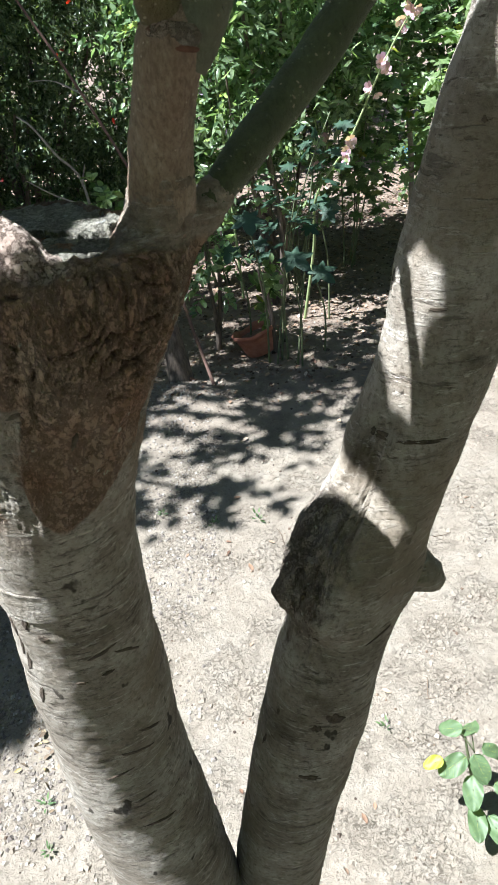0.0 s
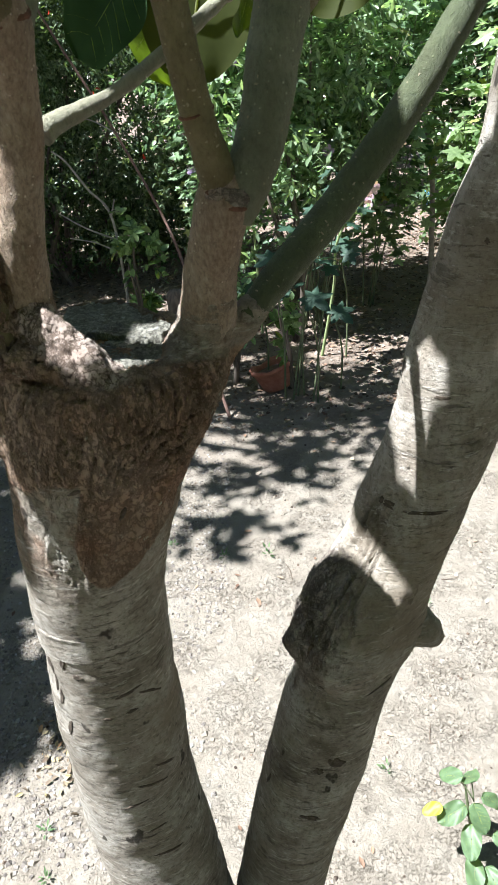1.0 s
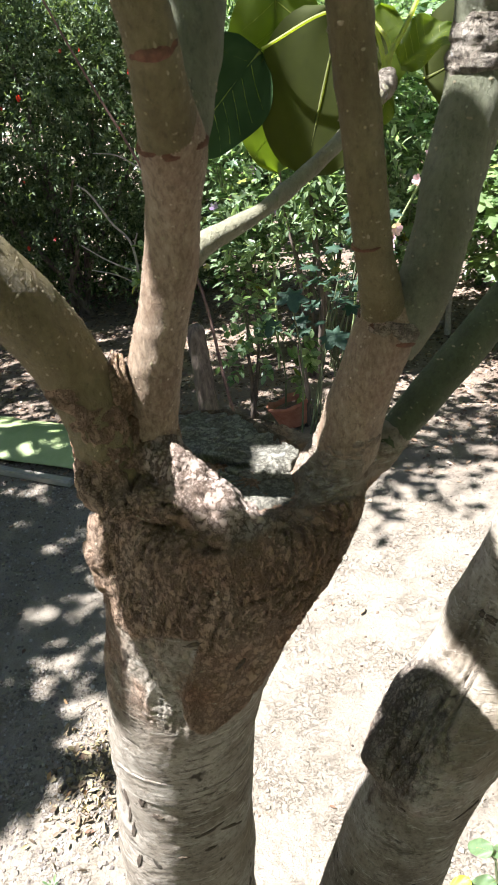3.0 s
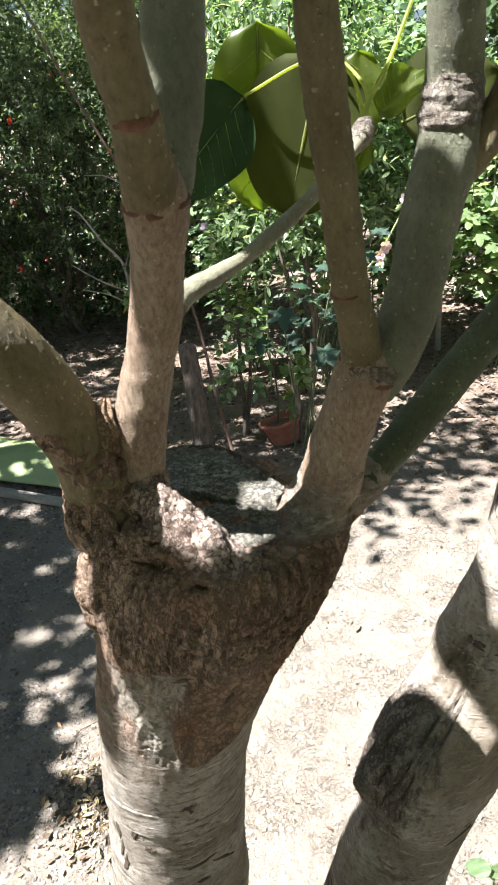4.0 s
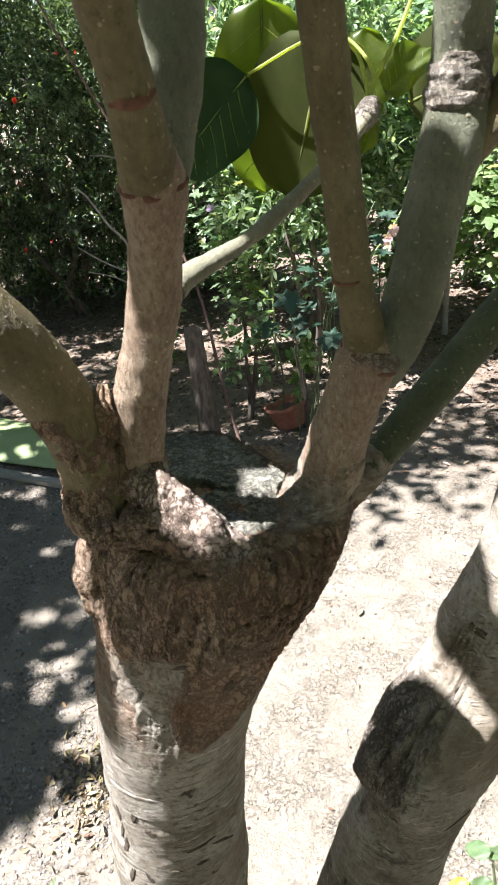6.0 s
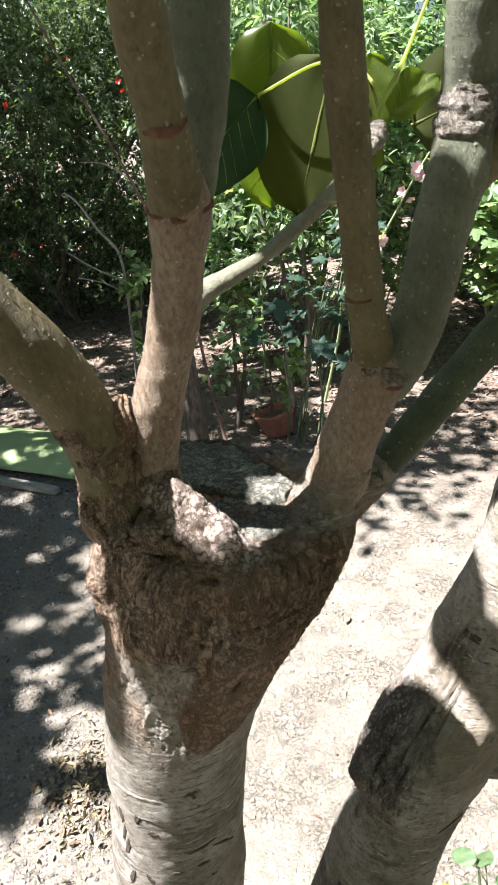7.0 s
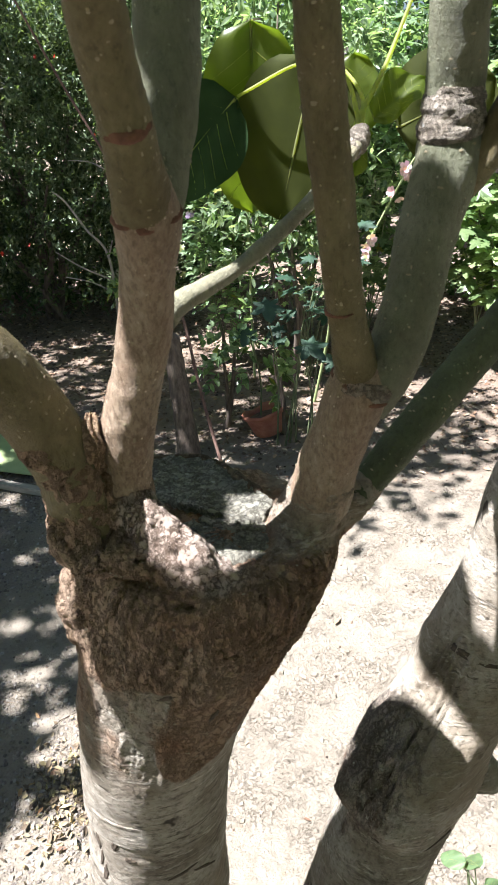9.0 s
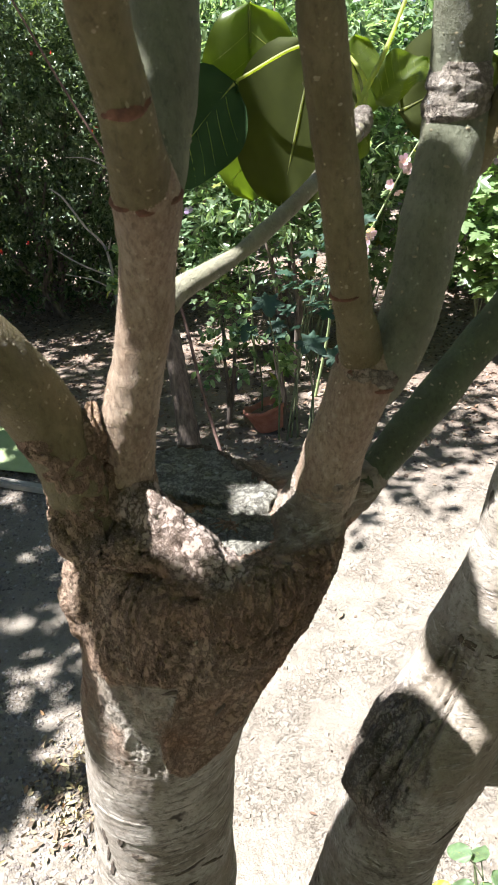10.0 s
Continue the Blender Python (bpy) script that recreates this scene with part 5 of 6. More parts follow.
# dense dark shrub with small leaves and red flowers
SHRUB = thing("flowering_shrub", "dense dark green shrub with tiny leaves and red flowers", "shrub", (-1.7, 6.3, 0))
r_ = np.random.default_rng(5)
stems("trunk", (-1.7, 6.3, 0), [(-2.5, 6.1, 1.6), (-1.9, 6.0, 2.2), (-1.3, 6.1, 2.0), (-0.8, 6.0, 1.7), (-2.2, 6.6, 2.4), (-1.5, 5.8, 1.2)], 0.035, SHRUB_BARK, SHRUB, 3)
foliage("foliage", [(-1.9, 6.2, 1.45), (-0.95, 6.0, 1.55), (-2.9, 5.9, 1.5), (-1.4, 6.2, 2.5), (-0.45, 5.9, 2.2)],
        [(1.0, 0.75, 1.35), (0.7, 0.6, 1.3), (0.9, 0.8, 1.4), (1.5, 0.8, 0.8), (0.6, 0.5, 0.8)], 120000, NARROW, (0.03, 0.055), SMALL_LEAF, SHRUB, 11, 0.2, 0.16, 14, 0.25, 0.10)


def petals(n, length, width, cup):
    v, f = [], []
    for i in range(n):
        a = 2 * math.pi * i / n
        for (u, w, h) in ((0.05, 0.1, 0), (0.55, 0.5, cup * 0.6), (1.0, 0.42, cup), (1.05, 0.0, cup * 1.1), (1.0, -0.42, cup), (0.55, -0.5, cup * 0.6)):
            v.append((length * u * math.cos(a) - width * w * math.sin(a), length * u * math.sin(a) + width * w * math.cos(a), length * h + 0.002 * (i % 2)))
        k = 6 * i
        f += [(k, k + 1, k + 5), (k + 1, k + 2, k + 3), (k + 1, k + 3, k + 5), (k + 3, k + 4, k + 5)]
    return v, f


FLOWERS = {}


def flower(at, face, size, mat, parent, name="flower"):
    key = (mat.name, round(size, 3))
    if key not in FLOWERS:
        v, f = petals(5, size / 2, size * 0.44, 0.55)
        FLOWERS[key] = link_mesh(name, v, f, mat, parent)
        ob = FLOWERS[key]
    else:
        ob = new(name, FLOWERS[key].data)
        ob.parent = parent
    o = Vector(parent.matrix_world.translation)
    q = Vector(face).to_track_quat("Z", "Y")
    ob.matrix_basis = Matrix.Translation(Vector(at) - o) @ q.to_matrix().to_4x4()
    return ob


for i in range(14):
    flower((r_.uniform(-2.6, -0.6), r_.uniform(5.25, 5.55), r_.uniform(0.7, 2.4)), (r_.normal(0, 0.9), -0.6, r_.normal(0.2, 0.8)), float(r_.choice([0.028, 0.036, 0.044])), RED, SHRUB)

# bare dry twigs and a thin brown stem in front of the shrub
def bare(name, label, rows, mat, n=30, seg=8):
    ob = thing(name, label, "twig", rows[0][:3])
    part_tube("stem", rows, n, seg, mat, ob)
    return ob


bare("bare_stem", "thin bare brown stem rising past the shrub", [(-0.14, 3.23, -0.02, 0.010), (-0.24, 3.4, 0.35, 0.009), (-0.37, 3.7, 0.85, 0.008), (-0.62, 3.85, 1.4, 0.007), (-0.88, 3.9, 1.9, 0.006), (-1.1, 3.95, 2.35, 0.005)], BROWN_TWIG, 40)
dead = thing("dead_branch", "pale dead branch with forked twigs", "branch", (-0.78, 4.3, 0.0))
part_tube("stem", [(-0.80, 4.3, -0.02, 0.010), (-0.79, 4.28, 0.5, 0.009), (-0.80, 4.25, 0.93, 0.008), (-0.90, 4.2, 1.10, 0.007), (-1.00, 4.2, 1.26, 0.006), (-1.07, 4.2, 1.32, 0.004)], 40, 8, DRY_TWIG, dead)
part_tube("twig", [(-0.80, 4.25, 0.93, 0.006), (-0.76, 4.22, 1.03, 0.004)], 8, 6, DRY_TWIG, dead)
part_tube("twig", [(-0.79, 4.28, 0.78, 0.006), (-0.95, 4.2, 0.88, 0.005), (-1.10, 4.2, 0.98, 0.003)], 14, 6, DRY_TWIG, dead)
part_tube("twig", [(-0.79, 4.28, 0.70, 0.005), (-0.92, 4.25, 0.78, 0.004), (-1.06, 4.2, 0.83, 0.003)], 14, 6, DRY_TWIG, dead)
part_tube("twig", [(-0.62, 3.9, 1.4, 0.004), (-0.80, 4.1, 1.47, 0.0035), (-0.95, 4.2, 1.48, 0.002)], 14, 6, DRY_TWIG, dead)

# leaning stump, and trees added around the view to shade ground and block sky
NEXT = thing("stump", "leaning cut-off trunk with split grey-brown bark", "tree stump", (-0.35, 3.42, 0.0))


def split_relief(q, out, s, a):
    return 0.006 * fbm((q[0], q[1], q[2] * 0.35), 30, 4) + (0.05 * math.exp(-q[2] / 0.05) * max(0.0, math.cos(2 * a + 0.6)) if q[2] < 0.3 else 0)


part_tube("trunk", [(-0.33, 3.36, -0.05, 0.085), (-0.335, 3.37, 0.10, 0.062), (-0.355, 3.42, 0.35, 0.052), (-0.385, 3.49, 0.60, 0.050), (-0.39, 3.50, 0.625, 0.046), (-0.39, 3.50, 0.63, 0.004)], 120, 40, SHRUB_BARK, NEXT, split_relief)


def leaning(points, rise=0.0):
    """Crown middles swung over to where their shadows meet the ground; rise lifts them towards the sun."""
    k = rise / SUN_DIR.z
    return [(x + 0.015 * z + SUN_DIR.x * k, y + 0.164 * z + SUN_DIR.y * k, z + rise) for x, y, z in points]


def crown_tree(label, at, trunk_r, height, centers, radii, n, template, size, mat, seed, lean=(0, 0), clump=0.28):
    """A tree around the view, its crown out of sight, added to shade it."""
    ob = thing("shade_tree", label, "tree", at, "garden trees")
    x, y, _ = at
    top = (x + lean[0], y + lean[1], height)
    part_tube("trunk", [(x, y, -0.05, trunk_r * 1.4), (x, y, 0.15, trunk_r), (x + lean[0] * 0.4, y + lean[1] * 0.4, height * 0.55, trunk_r * 0.8), (*top, trunk_r * 0.5)], 60, 24, SHRUB_BARK, ob, lambda q, o, s, a: 0.005 * fbm((q[0], q[1], q[2] * 0.35), 25, 4))
    stems("limb", top, [tuple(np.array(c) + np.array([0, 0, -0.1])) for c in centers], trunk_r * 0.4, SHRUB_BARK, ob, seed)
    foliage("crown", centers, radii, n, template, size, mat, ob, seed + 1, 0.4, clump, 10, 0.25, 1.2)
    return ob


crown_tree("leafy tree that shades the bare ground", (-3.4, 0.7, 0), 0.09, 3.6, leaning([(-1.30, 1.60, 2.1), (-1.95, 1.05, 2.15), (-2.5, 1.5, 2.4), (-2.7, 0.5, 2.4), (-3.2, 1.1, 2.7), (-2.39, 2.19, 2.5), (-2.05, 2.12, 2.5), (-1.98, 0.92, 2.1), (-1.92, 1.06, 2.1), (-1.64, 0.74, 2.1), (-1.80, 0.60, 2.1)], 2.2),
           [(0.26, 0.10, 0.15), (0.36, 0.45, 0.25), (0.6, 0.7, 0.4), (0.6, 0.5, 0.4), (0.8, 0.9, 0.6), (0.3, 0.3, 0.2), (0.3, 0.22, 0.2), (0.13, 0.10, 0.10), (0.13, 0.10, 0.10), (0.22, 0.10, 0.12), (0.2, 0.10, 0.12)], 8200, LOBED, (0.08, 0.15), FAR_LEAF, 33, clump=0.2)
crown_tree("spreading tree that shades the shrubs", (-3.8, 2.7, 0), 0.13, 3.9, leaning([(-1.6, 1.80, 3.0), (-1.0, 1.85, 3.0), (-1.4, 2.25, 3.0), (-0.7, 2.45, 3.05), (-2.2, 2.6, 3.0), (-0.1, 2.8, 3.0), (-1.55, 2.95, 3.1), (-2.2, 3.4, 3.2), (-4.2, 3.2, 3.0), (-1.60, 1.36, 3.0), (-1.12, 2.26, 3.0)], 1.8),
           [(0.4, 0.15, 0.2), (0.4, 0.13, 0.2), (0.7, 0.25, 0.25), (0.7, 0.30, 0.3), (0.6, 0.4, 0.3), (0.22, 0.22, 0.22), (0.42, 0.34, 0.4), (0.8, 0.5, 0.45), (1.0, 1.0, 0.7), (0.24, 0.20, 0.15), (0.42, 0.26, 0.2)], 16500, OVAL, (0.06, 0.11), FAR_LEAF, 35)
crown_tree("tall tree added behind the shrubs, its crown out of view for shade", (-0.6, 8.0, 0), 0.13, 3.0, [(-3.2, 5.0, 4.0), (0.0, 8.6, 4.4), (-4.4, 6.0, 4.0)],
           [(1.0, 0.8, 0.6), (1.2, 1.0, 0.8), (1.1, 1.2, 0.9)], 10000, OVAL, (0.07, 0.13), FAR_LEAF, 37)
crown_tree("unseen leafy tree added behind the viewpoint to hold off skylight", (0.5, -1.9, 0), 0.09, 2.1, [(0.3, -1.3, 2.7), (-0.9, -1.5, 2.8), (1.2, -1.5, 2.8), (0.3, -2.5, 3.1), (-0.3, -0.85, 2.55), (0.7, -0.85, 2.6), (-1.4, -1.1, 2.7), (-2.2, -2.0, 3.0)],
           [(0.8, 0.6, 0.5), (0.8, 0.7, 0.5), (0.8, 0.7, 0.5), (1.1, 0.8, 0.6), (0.6, 0.30, 0.3), (0.6, 0.30, 0.3), (0.7, 0.4, 0.4), (1.0, 1.0, 0.6)], 16000, OVAL, (0.07, 0.12), LEAF, 39)
crown_tree("unseen leafy tree added beside the clearing to shade its edge", (3.2, 0.6, 0), 0.10, 2.3, [(1.7, 0.2, 3.0), (1.7, 1.2, 3.0), (2.6, 0.2, 3.0), (2.7, 1.6, 3.0), (3.6, 1.0, 3.2), (3.4, -0.9, 3.0), (2.0, -0.9, 3.0)],
           [(0.6, 0.5, 0.4), (0.5, 0.5, 0.4), (0.9, 0.9, 0.5), (0.8, 0.8, 0.5), (1.0, 1.2, 0.8), (1.0, 1.0, 0.7), (0.8, 0.8, 0.5)], 15000, OVAL, (0.07, 0.12), FAR_LEAF, 40)

# mallows with pink flowers
def mallow(at, tips, leaves, seed, flowers=0, label="tall mallow with lobed leaves and pink flowers", mat=MALLOW_LEAF, big=(0.04, 0.085), flower_mat=PINK, low=0.3):
    ob = thing("mallow", label, "flowering plant", at, "mallows")
    r = np.random.default_rng(seed)
    lp, ld = [], []
    for tip in tips:
        b, t = np.array(at, float) + np.r_[r.normal(0, 0.04, 2), -0.02], np.array(tip, float)
        bend = np.r_[r.normal(0, 0.06, 2), 0.12]
        rows = [(*(b + (t - b) * f + bend * (4 * f * (1 - f)) * np.linalg.norm(t - b) * 0.4), 0.0062 * (1 - 0.6 * f)) for f in (0, 0.25, 0.5, 0.75, 1)]
        part_tube("stem", rows, 26, 8, GREEN_STEM, ob)
        s = spline(rows, 60)[:, :3]
        k = int(leaves / len(tips))
        for f in r.uniform(low, 1.0, k):
            p = s[int(f * 59)]
            a = r.uniform(0, 2 * math.pi)
            d = np.array([math.cos(a), math.sin(a), r.uniform(-0.3, 0.5)])
            lp.append(p + d * r.uniform(0.03, 0.22) * (1.15 - 0.5 * f))
            ld.append(d + np.array([0, 0, -0.35]))
        for j in range(flowers):
            p = s[int((0.62 + 0.37 * j / max(1, flowers - 1)) * 59)]
            a = r.uniform(math.pi, 2 * math.pi)
            d = Vector((math.cos(a), math.sin(a) - 0.5, r.uniform(-0.1, 0.5)))
            flower(Vector(p) + d.normalized() * 0.035, d + Vector(r.normal(0, 0.5, 3)), float(r.choice([0.045, 0.06, 0.07])), flower_mat, ob)
    lp, ld = np.array(lp), np.array(ld)
    up = r.normal(0, 0.35, lp.shape) + np.array([-0.15, -0.25, 1.0])
    scatter("foliage", *LOBED, lp - np.array(at), rotations(ld, up, r), r.uniform(big[0], big[1], len(lp)), mat, ob)
    return ob


mallow((0.25, 3.46, 0.0), [(0.40, 3.7, 0.9), (0.52, 3.9, 1.0), (0.33, 3.6, 0.75), (0.60, 3.8, 1.2)], 40, 41, 0, "bundle of mallow stems beside the clay pot", big=(0.08, 0.13), low=0.65, mat=SHADED_MALLOW_LEAF)
def shaded_mallow_leaf(at, size, seed, face=(0, -0.6, 1)):
    """One broad lobed leaf on its stalk over the pot, darkened in colour as shaded."""
    ob = thing("mallow", "broad lobed mallow leaf, coloured dark as if shaded, on a thin stalk", "plant", (at[0] + 0.05, at[1] + 0.1, 0), "mallows")
    part_tube("stem", [(at[0] + 0.05, at[1] + 0.1, -0.02, 0.006), (at[0] + 0.06, at[1] + 0.1, at[2] * 0.5, 0.005), (at[0], at[1] + 0.03, at[2], 0.003)], 20, 8, GREEN_STEM, ob)
    r = np.random.default_rng(seed)
    d = np.array([[r.normal(0, 0.4), -1.0, -0.45]])
    p = np.array([[at[0], at[1] + size * 0.45, at[2] + 0.02]]) - np.array(ob.location)
    scatter("leaf", *LOBED, p, rotations(d, np.array([face], float), r), np.array([size * 1.15]), SHADED_MALLOW_LEAF, ob)


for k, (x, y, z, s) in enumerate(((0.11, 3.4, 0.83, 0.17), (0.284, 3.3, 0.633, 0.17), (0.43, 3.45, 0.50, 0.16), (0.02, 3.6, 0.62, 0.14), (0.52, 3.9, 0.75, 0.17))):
    shaded_mallow_leaf((x, y, z), s, 200 + k)
mallow((0.42, 4.50, 0.0), [(0.78, 4.5, 1.50), (1.02, 4.5, 1.78), (0.62, 4.45, 1.25)], 70, 42, 1, low=0.5)
mallow((0.45, 4.6, 0.0), [(0.15, 4.5, 2.3), (0.45, 4.6, 2.1), (0.7, 4.7, 2.0), (0.0, 4.6, 1.7), (0.3, 4.4, 1.5), (0.5, 4.3, 1.2), (0.1, 4.4, 1.1)], 560, 43, 2, flower_mat=MAUVE, big=(0.05, 0.10), low=0.5)
mallow((0.85, 5.00, 0.0), [(0.9, 4.7, 2.2), (1.2, 4.8, 2.3), (1.4, 4.9, 1.9), (0.7, 4.8, 1.8), (1.0, 4.6, 1.5)], 900, 44, 0, big=(0.06, 0.125), low=0.24)
mallow((1.65, 4.7, 0.0), [(1.5, 4.6, 1.6), (1.7, 4.5, 2.0), (1.9, 4.6, 1.5), (1.55, 4.4, 1.0), (1.8, 4.5, 0.9), (1.35, 4.5, 1.3)], 620, 45, 1, low=0.45, big=(0.08, 0.16), mat=BRIGHT_LEAF, flower_mat=MAUVE)
mallow((2.1, 5.3, 0.0), [(2.0, 5.2, 2.2), (2.4, 5.2, 2.0), (1.8, 5.1, 2.4), (1.7, 5.3, 1.8)], 800, 46, 0, "leafy mallow without flowers beside the path")
mallow((-0.1, 4.9, 0.0), [(-0.2, 4.8, 2.2), (0.05, 4.9, 2.0), (-0.35, 4.8, 1.7), (-0.1, 4.7, 1.3), (-0.3, 4.7, 1.1)], 900, 47, 2, flower_mat=MAUVE)

def flower_spike(rows, at, mat, seed, label):
    """A long leaning stalk with small ruffled flowers, buds and a few leaves along it."""
    ob = thing("mallow", label, "flowering plant", rows[0][:3], "mallows")
    part_tube("stem", rows, 60, 8, PALE_STEM, ob)
    r = np.random.default_rng(seed)
    s = spline(rows, 200)[:, :3]
    for f, n in at:
        for _ in range(n):
            p = s[int(f * 199)] + r.normal(0, 0.022, 3)
            flower(p, (r.normal(0, 0.7), -1.0, r.normal(0.1, 0.5)), float(r.choice([0.040, 0.052, 0.060])), mat, ob)
    k = 34
    p = s[r.integers(60, 199, k)] + r.normal(0, 0.03, (k, 3))
    d = r.normal(0, 1, (k, 3)) + np.array([0, -0.3, -0.2])
    scatter("foliage", *LOBED, p - np.array(rows[0][:3]), rotations(d, r.normal(0, 0.5, (k, 3)) + np.array([0, -0.4, 1.0]), r), r.uniform(0.02, 0.07, k), BRIGHT_LEAF, ob)


flower_spike([(0.42, 4.05, -0.02, 0.010), (0.50, 4.0, 0.45, 0.009), (0.524, 3.9, 0.78, 0.007), (0.702, 3.9, 1.024, 0.006), (0.912, 3.9, 1.411, 0.005), (1.097, 3.9, 1.688, 0.003)], ((0.58, 2), (0.61, 2), (0.73, 3), (0.78, 3), (0.88, 2), (0.94, 4), (0.98, 3)), PINK, 301, "long leaning mallow stalk with pale pink flowers")
flower_spike([(0.06, 4.55, -0.02, 0.009), (0.05, 4.5, 0.8, 0.008), (0.05, 4.4, 1.5, 0.006), (0.113, 4.3, 2.164, 0.003)], ((0.92, 3), (0.97, 4), (0.995, 3)), MAUVE, 303, "upright mallow stalk with lilac flowers")

# mixed shrubs behind them
def shrub(label, at, centers, radii, n, template, size, mat, seed, tips, floor=0.25, clump=0.2):
    ob = thing("shrub", label, "shrub", at, "garden shrubs")
    stems("stem", at, tips, 0.018, SHRUB_BARK, ob, seed)
    foliage("foliage", centers, radii, n, template, size, mat, ob, seed + 1, 0.3, clump, 12, 0.3, floor)
    return ob


shrub("leafy green shrub behind the mallows", (0.4, 5.3, 0), [(0.35, 5.2, 1.5), (0.9, 5.4, 1.8), (-0.1, 5.3, 1.8)], [(0.55, 0.4, 0.75), (0.55, 0.4, 0.7), (0.5, 0.4, 0.7)], 19000, OVAL, (0.035, 0.070), MALLOW_LEAF, 61, [(0.3, 5.2, 1.4), (0.8, 5.3, 1.6), (-0.1, 5.3, 1.6)], 0.72)
shrub("fine-leaved green shrub among the mallows", (0.3, 4.35, 0), [(0.10, 4.30, 1.35), (0.45, 4.35, 1.75), (0.20, 4.3, 2.1), (0.70, 4.5, 1.5), (0.36, 4.15, 1.10)], [(0.30, 0.16, 0.55), (0.32, 0.16, 0.6), (0.4, 0.16, 0.5), (0.3, 0.16, 0.5), (0.20, 0.12, 0.20)], 5200, NARROW, (0.045, 0.085), GLINT_LEAF, 73, [(0.1, 4.3, 1.5), (0.45, 4.35, 1.9), (0.25, 4.3, 2.2)], 0.62, 0.14)
shrub("low dark shrub at the back of the border", (-1.2, 7.0, 0), [(-1.9, 7.0, 0.55), (-0.6, 7.1, 0.55)], [(1.0, 0.4, 0.65), (0.9, 0.4, 0.65)], 9000, OVAL, (0.05, 0.09), FAR_LEAF, 75, [(-1.6, 7.0, 0.8), (-0.8, 7.0, 0.9)], 0.04)
shrub("low green shrub at the end of the path", (2.3, 6.6, 0), [(2.0, 6.5, 0.55), (2.8, 6.4, 0.7)], [(0.42, 0.35, 0.6), (0.6, 0.4, 0.8)], 6000, OVAL, (0.05, 0.09), FAR_LEAF, 77, [(2.0, 6.5, 0.8), (2.6, 6.4, 0.9)], 0.04)
shrub("large green shrub beside the path", (2.4, 5.8, 0), [(2.4, 5.7, 1.4), (1.9, 5.9, 2.0), (2.9, 5.4, 1.6)], [(0.7, 0.5, 1.1), (0.6, 0.5, 0.8), (0.8, 0.6, 1.2)], 15000, OVAL, (0.05, 0.09), FAR_LEAF, 63, [(2.2, 5.6, 1.6), (2.6, 5.6, 1.8), (2.0, 5.8, 2.0)], 0.2)
shrub("bright shoot with yellow-green leaves", (-0.66, 4.05, 0), [(-0.64, 4.0, 0.80)], [(0.09, 0.09, 0.14)], 190, OVAL, (0.04, 0.07), BRIGHT_LEAF, 65, [(-0.64, 4.0, 0.9), (-0.7, 4.0, 0.7)], 0.2, 0.1)
shrub("low tuft of bright narrow leaves", (-0.80, 4.9, 0), [(-0.80, 4.9, 0.14)], [(0.11, 0.10, 0.09)], 200, NARROW, (0.07, 0.12), BRIGHT_LEAF, 67, [(-0.80, 4.9, 0.15)], 0.02, 0.06)
shrub("bright leafy shoot beside the clay pot", (0.19, 3.62, 0), [(0.19, 3.6, 0.33), (0.16, 3.6, 0.45)], [(0.09, 0.08, 0.13), (0.06, 0.06, 0.1)], 90, OVAL, (0.05, 0.085), BRIGHT_LEAF, 69, [(0.19, 3.6, 0.42), (0.15, 3.6, 0.5)], 0.1, 0.08)
shrub("small leafy plant beside the leaning trunk", (-0.12, 3.75, 0), [(-0.12, 3.72, 0.45), (-0.05, 3.7, 0.62)], [(0.14, 0.1, 0.25), (0.12, 0.1, 0.2)], 260, OVAL, (0.035, 0.065), MALLOW_LEAF, 71, [(-0.12, 3.7, 0.6), (-0.02, 3.7, 0.7)], 0.12, 0.1)

# far hedge that closes the garden; unseen sides and back added to block skylight
def hedge():
    ob = thing("hedge", "tall mixed hedge closing the garden, with unseen sides added against skylight", "hedge", (0, 9.5, 0), "", "stuff")
    foliage("foliage", [(-3.5, 8.4, 1.9), (-1.2, 8.8, 2.0), (0.8, 9.2, 2.0), (3.2, 9.4, 2.0), (5.2, 8.2, 2.0), (-5.5, 7.0, 2.0), (1.0, 12, 3.6), (-3, 11.5, 3.6), (5, 11.5, 3.6), (-5.5, 3.5, 1.7), (-5.5, 0, 1.7), (-4, -3.5, 1.7), (-1, -4.2, 1.7), (2, -4.2, 1.7), (5, -3, 1.7), (5.6, 0.5, 1.7), (5.6, 4.5, 1.7)],
            [(1.8, 0.8, 2.0), (1.8, 0.8, 2.1), (1.6, 0.8, 2.1), (1.7, 0.8, 2.1), (1.7, 1.2, 2.1), (1.6, 1.6, 2.1), (3, 1.2, 3.6), (3, 1.2, 3.6), (3, 1.2, 3.6), (0.8, 2, 1.8), (0.8, 2, 1.8), (1.8, 0.8, 1.8), (1.8, 0.8, 1.8), (1.8, 0.8, 1.8), (1.6, 1.4, 1.8), (0.8, 2.2, 1.8), (0.8, 2.2, 1.8)], 110000, OVAL, (0.06, 0.13), FAR_LEAF, ob, 81, 0.35, 0.3, 12, 0.3, 0.05)


hedge()

# young tree by the path
POST = thing("sapling", "slender grey sapling trunk beside the path", "tree", (1.365, 5.13, 0))
part_tube("trunk", [(1.365, 5.13, -0.03, 0.024), (1.36, 5.14, 0.35, 0.020), (1.35, 5.16, 0.8, 0.018), (1.28, 5.15, 1.25, 0.015), (1.22, 5.1, 1.7, 0.010)], 50, 14, DRY_TWIG, POST, lambda q, o, s, a: 0.003 * fbm(q, 30, 3))
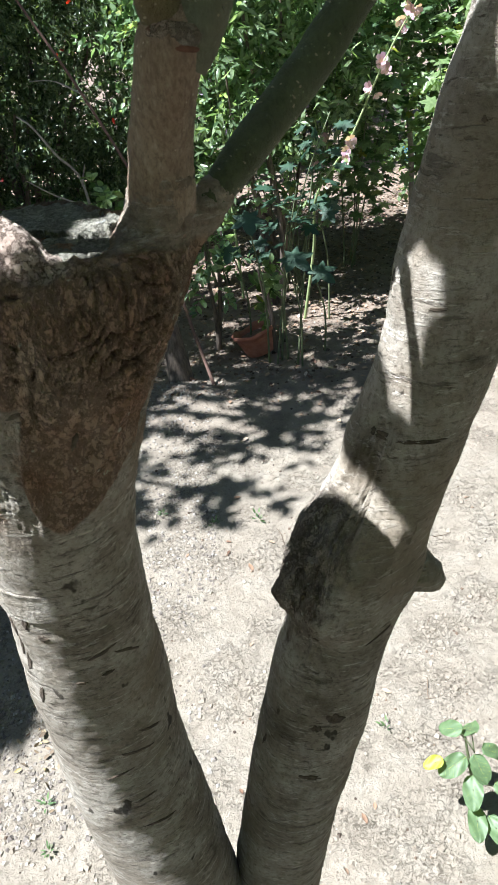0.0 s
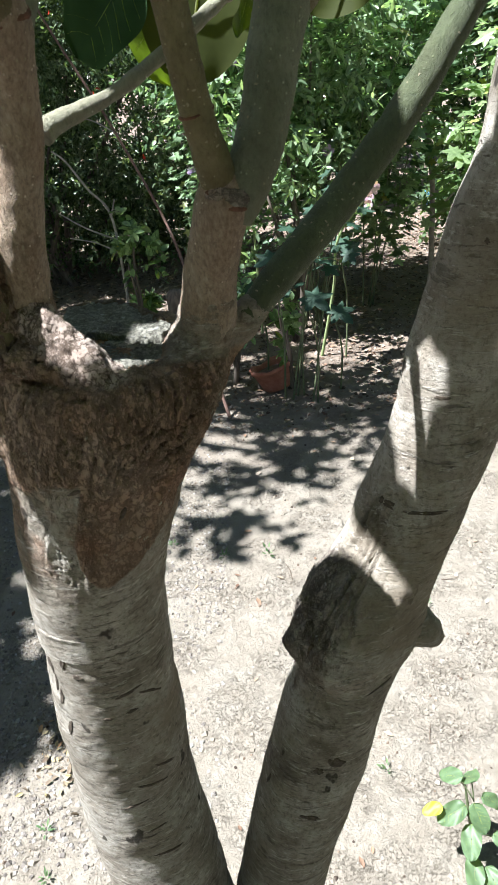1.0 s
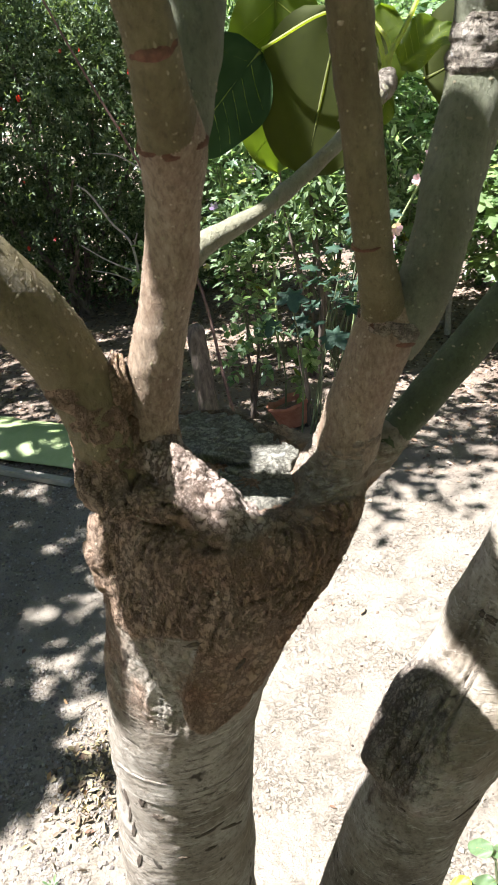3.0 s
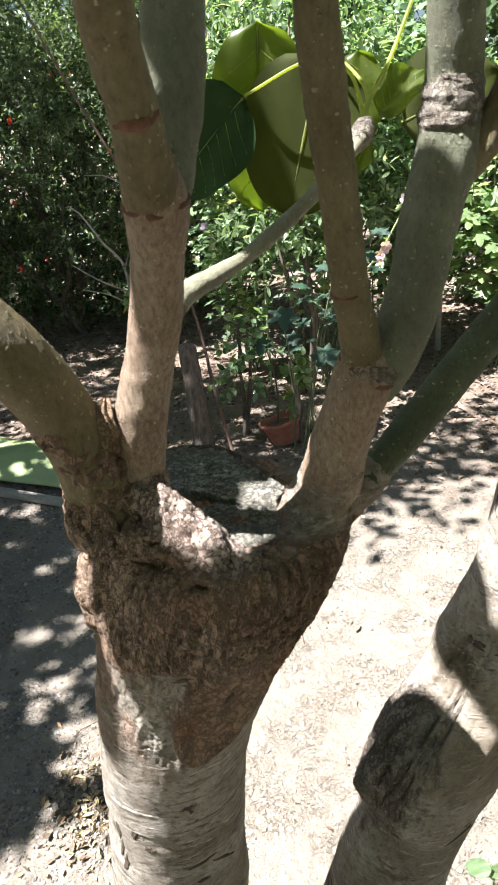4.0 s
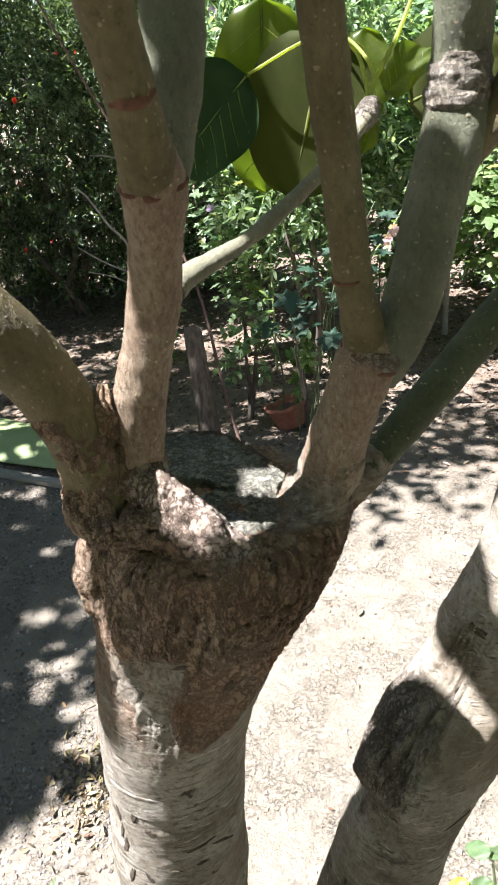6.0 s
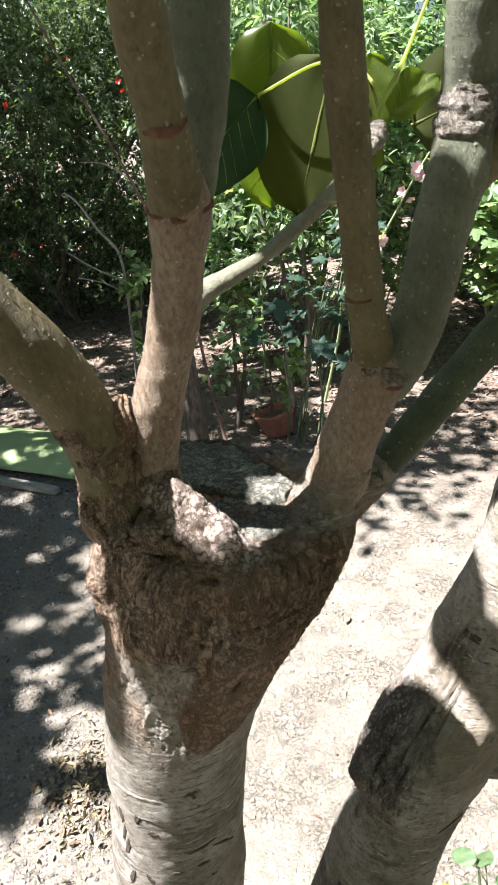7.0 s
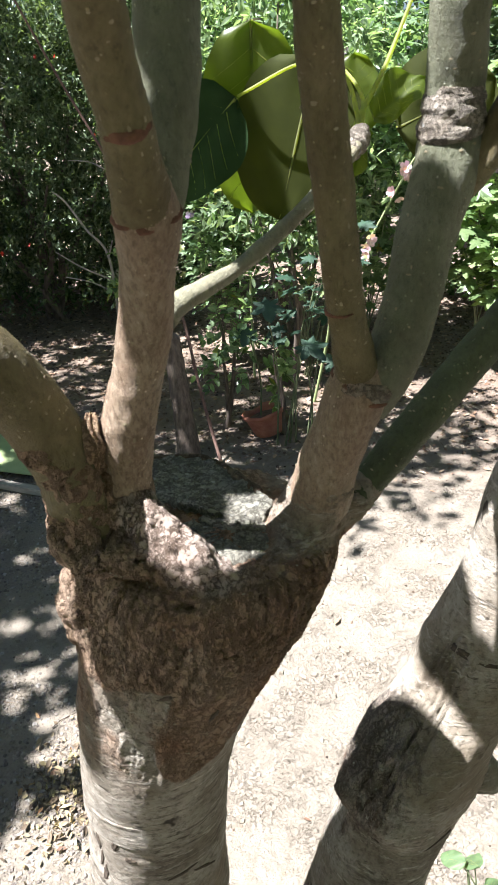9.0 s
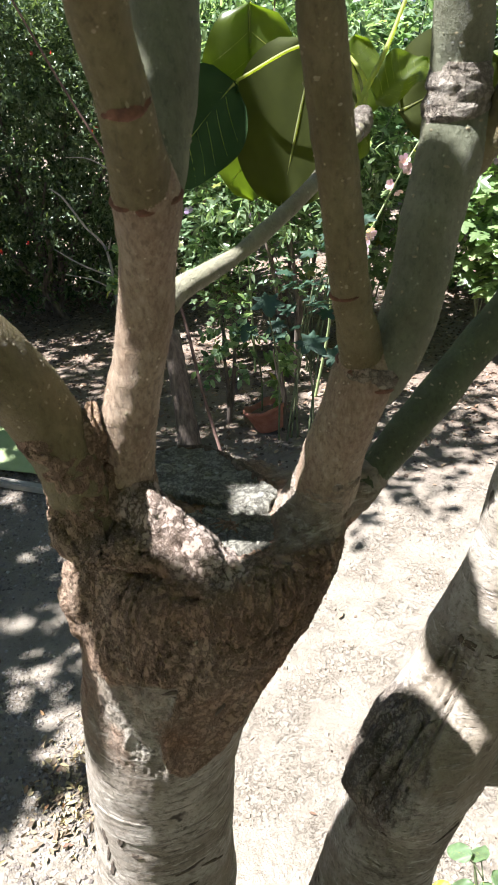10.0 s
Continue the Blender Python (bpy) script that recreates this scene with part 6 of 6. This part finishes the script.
part_tube("limb", [(1.355, 5.15, 0.55, 0.008), (1.50, 5.1, 0.75, 0.006), (1.72, 5.0, 0.95, 0.004)], 20, 8, DRY_TWIG, POST)


# ---- things on the ground ----
def clay_pot():
    ob = thing("clay_pot", "broken terracotta pot tipped on the soil", "pot", (0.125, 3.66, 0.0))
    ob.rotation_euler = Euler((radians(-9), radians(-12), 0.3))
    ob.scale = (1.2, 1.2, 0.95)
    prof = [(0.070, 0.0), (0.082, 0.05), (0.094, 0.10), (0.100, 0.125), (0.108, 0.128), (0.110, 0.150), (0.104, 0.153), (0.096, 0.150), (0.090, 0.12), (0.075, 0.03), (0.0, 0.025)]
    v, f, n = [], [], 48
    for i, (r, z) in enumerate(prof):
        for k in range(n):
            a = 2 * math.pi * k / n
            drop = 0.045 * max(0.0, noise.noise(Vector((math.cos(a) * 1.3, math.sin(a) * 1.3, 2)))) if z > 0.11 else 0
            v.append((r * math.cos(a), r * math.sin(a), z - drop))
    for i in range(len(prof) - 1):
        for k in range(n):
            f.append((i * n + k, i * n + (k + 1) % n, (i + 1) * n + (k + 1) % n, (i + 1) * n + k))
    link_mesh("pot_wall", v, f, TERRACOTTA, ob)
    sv = [(0.088 * math.cos(2 * math.pi * k / 24) * q, 0.088 * math.sin(2 * math.pi * k / 24) * q, 0.105 + 0.012 * noise.noise(Vector((k, q * 5, 0)))) for q in (1.0, 0.5) for k in range(24)]
    sf = [(k, (k + 1) % 24, 24 + (k + 1) % 24, 24 + k) for k in range(24)] + [tuple(range(24, 48))]
    link_mesh("potting_soil", sv, sf, BROWN_TWIG, ob)


clay_pot()


def green_sheet():
    ob = thing("green_sheet", "faded green plastic sheet bulging over a grey wooden board", "sheet", (-1.35, 3.45, 0))
    v, f, nx, ny = [], [], 40, 20
    for j in range(ny + 1):
        for i in range(nx + 1):
            x, y = -0.62 + 1.0 * i / nx, -0.20 + 0.50 * j / ny
            z = 0.035 + 0.075 * math.sin(math.pi * min(1, max(0, (j / ny)))) + 0.018 * noise.noise(Vector((x * 5, y * 7, 1)))
            v.append((x, y - 0.35 * x, z))
    for j in range(ny):
        for i in range(nx):
            a = j * (nx + 1) + i
            f.append((a, a + 1, a + nx + 2, a + nx + 1))
    sheet = link_mesh("cover", v, f, GREEN_SHEET, ob)
    sol = sheet.modifiers.new("thickness", "SOLIDIFY")
    sol.thickness = 0.006
    bm = bmesh.new()
    bmesh.ops.create_cube(bm, size=1)
    bmesh.ops.scale(bm, vec=(1.0, 0.05, 0.035), verts=bm.verts)
    bmesh.ops.bevel(bm, geom=bm.edges[:], offset=0.006, segments=2, affect="EDGES")
    me = bpy.data.meshes.new("board")
    bm.to_mesh(me)
    bm.free()
    me.materials.append(GREY_WOOD)
    b = new("board", me)
    b.parent = ob
    b.matrix_basis = pose(-0.15, -0.235, 0.018, 0, 0, -22)


green_sheet()


def seedling():
    ob = thing("seedling", "small leafy seedling with one yellow leaf", "plant", (0.44, 0.88, 0.0))
    tips = [(0.398, 0.91, 0.296), (0.437, 0.908, 0.292), (0.352, 0.873, 0.238), (0.395, 0.868, 0.228), (0.45, 0.862, 0.217), (0.429, 0.837, 0.176), (0.43, 0.80, 0.118), (0.479, 0.88, 0.245), (0.50, 0.83, 0.17), (0.47, 0.79, 0.10)]
    part_tube("stem", [(0.45, 0.88, -0.02, 0.005), (0.445, 0.88, 0.12, 0.004), (0.43, 0.895, 0.24, 0.003), (0.425, 0.905, 0.29, 0.002)], 24, 8, GREEN_STEM, ob)
    r = np.random.default_rng(3)
    for i, t in enumerate(tips):
        c = Vector(t)
        s = Vector((0.442, 0.882, max(0.05, c.z - 0.05)))
        part_tube("petiole", [(*s, 0.0018), (*((s + c) / 2 + Vector((0, 0, 0.012))), 0.0015), (*c, 0.0012)], 8, 6, GREEN_STEM, ob)
        d = (c - s)
        d.z = -0.02
        d = d.normalized() if d.length > 0.01 else Vector((0, -1, 0))
        ln = 0.045 if i == 2 else r.uniform(0.055, 0.075)
        big_leaf(c - d * ln * 0.45, c + d * ln * 0.6, ln * 0.66, (r.normal(-0.1, 0.2), -0.35 + r.normal(0, 0.2), 1), 0.12, 0.15, YELLOW_LEAF if i == 2 else SEED_LEAF, ob, "yellowed leaf" if i == 2 else "")


seedling()


def weed(at, size, n, seed, label="small weed on the bare soil"):
    ob = thing("weed", label, "weed", at, "weeds")
    r = np.random.default_rng(seed)
    a = r.uniform(0, 2 * math.pi, n)
    d = np.stack([np.cos(a) * r.uniform(0.3, 1, n), np.sin(a) * r.uniform(0.3, 1, n), r.uniform(0.1, 1.2, n)], 1)
    p = d * r.uniform(0.1, 0.7, n)[:, None] * size + np.array([0, 0, 0.004])
    scatter("foliage", *NARROW, p, rotations(d, np.tile([0.0, -0.2, 1.0], (n, 1)), r), r.uniform(0.4, 0.8, n) * size, SEED_LEAF, ob)


for i, (x, y, s, n) in enumerate(((-0.368, 2.2, 0.03, 14), (0.012, 2.09, 0.035, 13), (-0.16, 2.1, 0.03, 12), (-0.60, 1.02, 0.026, 14), (-0.57, 0.9, 0.024, 12), (0.30, 1.13, 0.026, 9), (0.55, 1.75, 0.03, 9))):
    weed((x, y, ground_height(x, y)), s, n, 90 + i)

# blue plastic container far back on the path
def blue_can():
    ob = thing("plastic_can", "small blue plastic container by the path", "container", (2.14, 8.5, 0))
    part_tube("body", [(2.14, 8.5, 0.0, 0.055), (2.14, 8.5, 0.02, 0.06), (2.14, 8.5, 0.12, 0.06), (2.14, 8.5, 0.15, 0.04), (2.14, 8.5, 0.165, 0.02)], 24, 20, BLUE, ob)


blue_can()
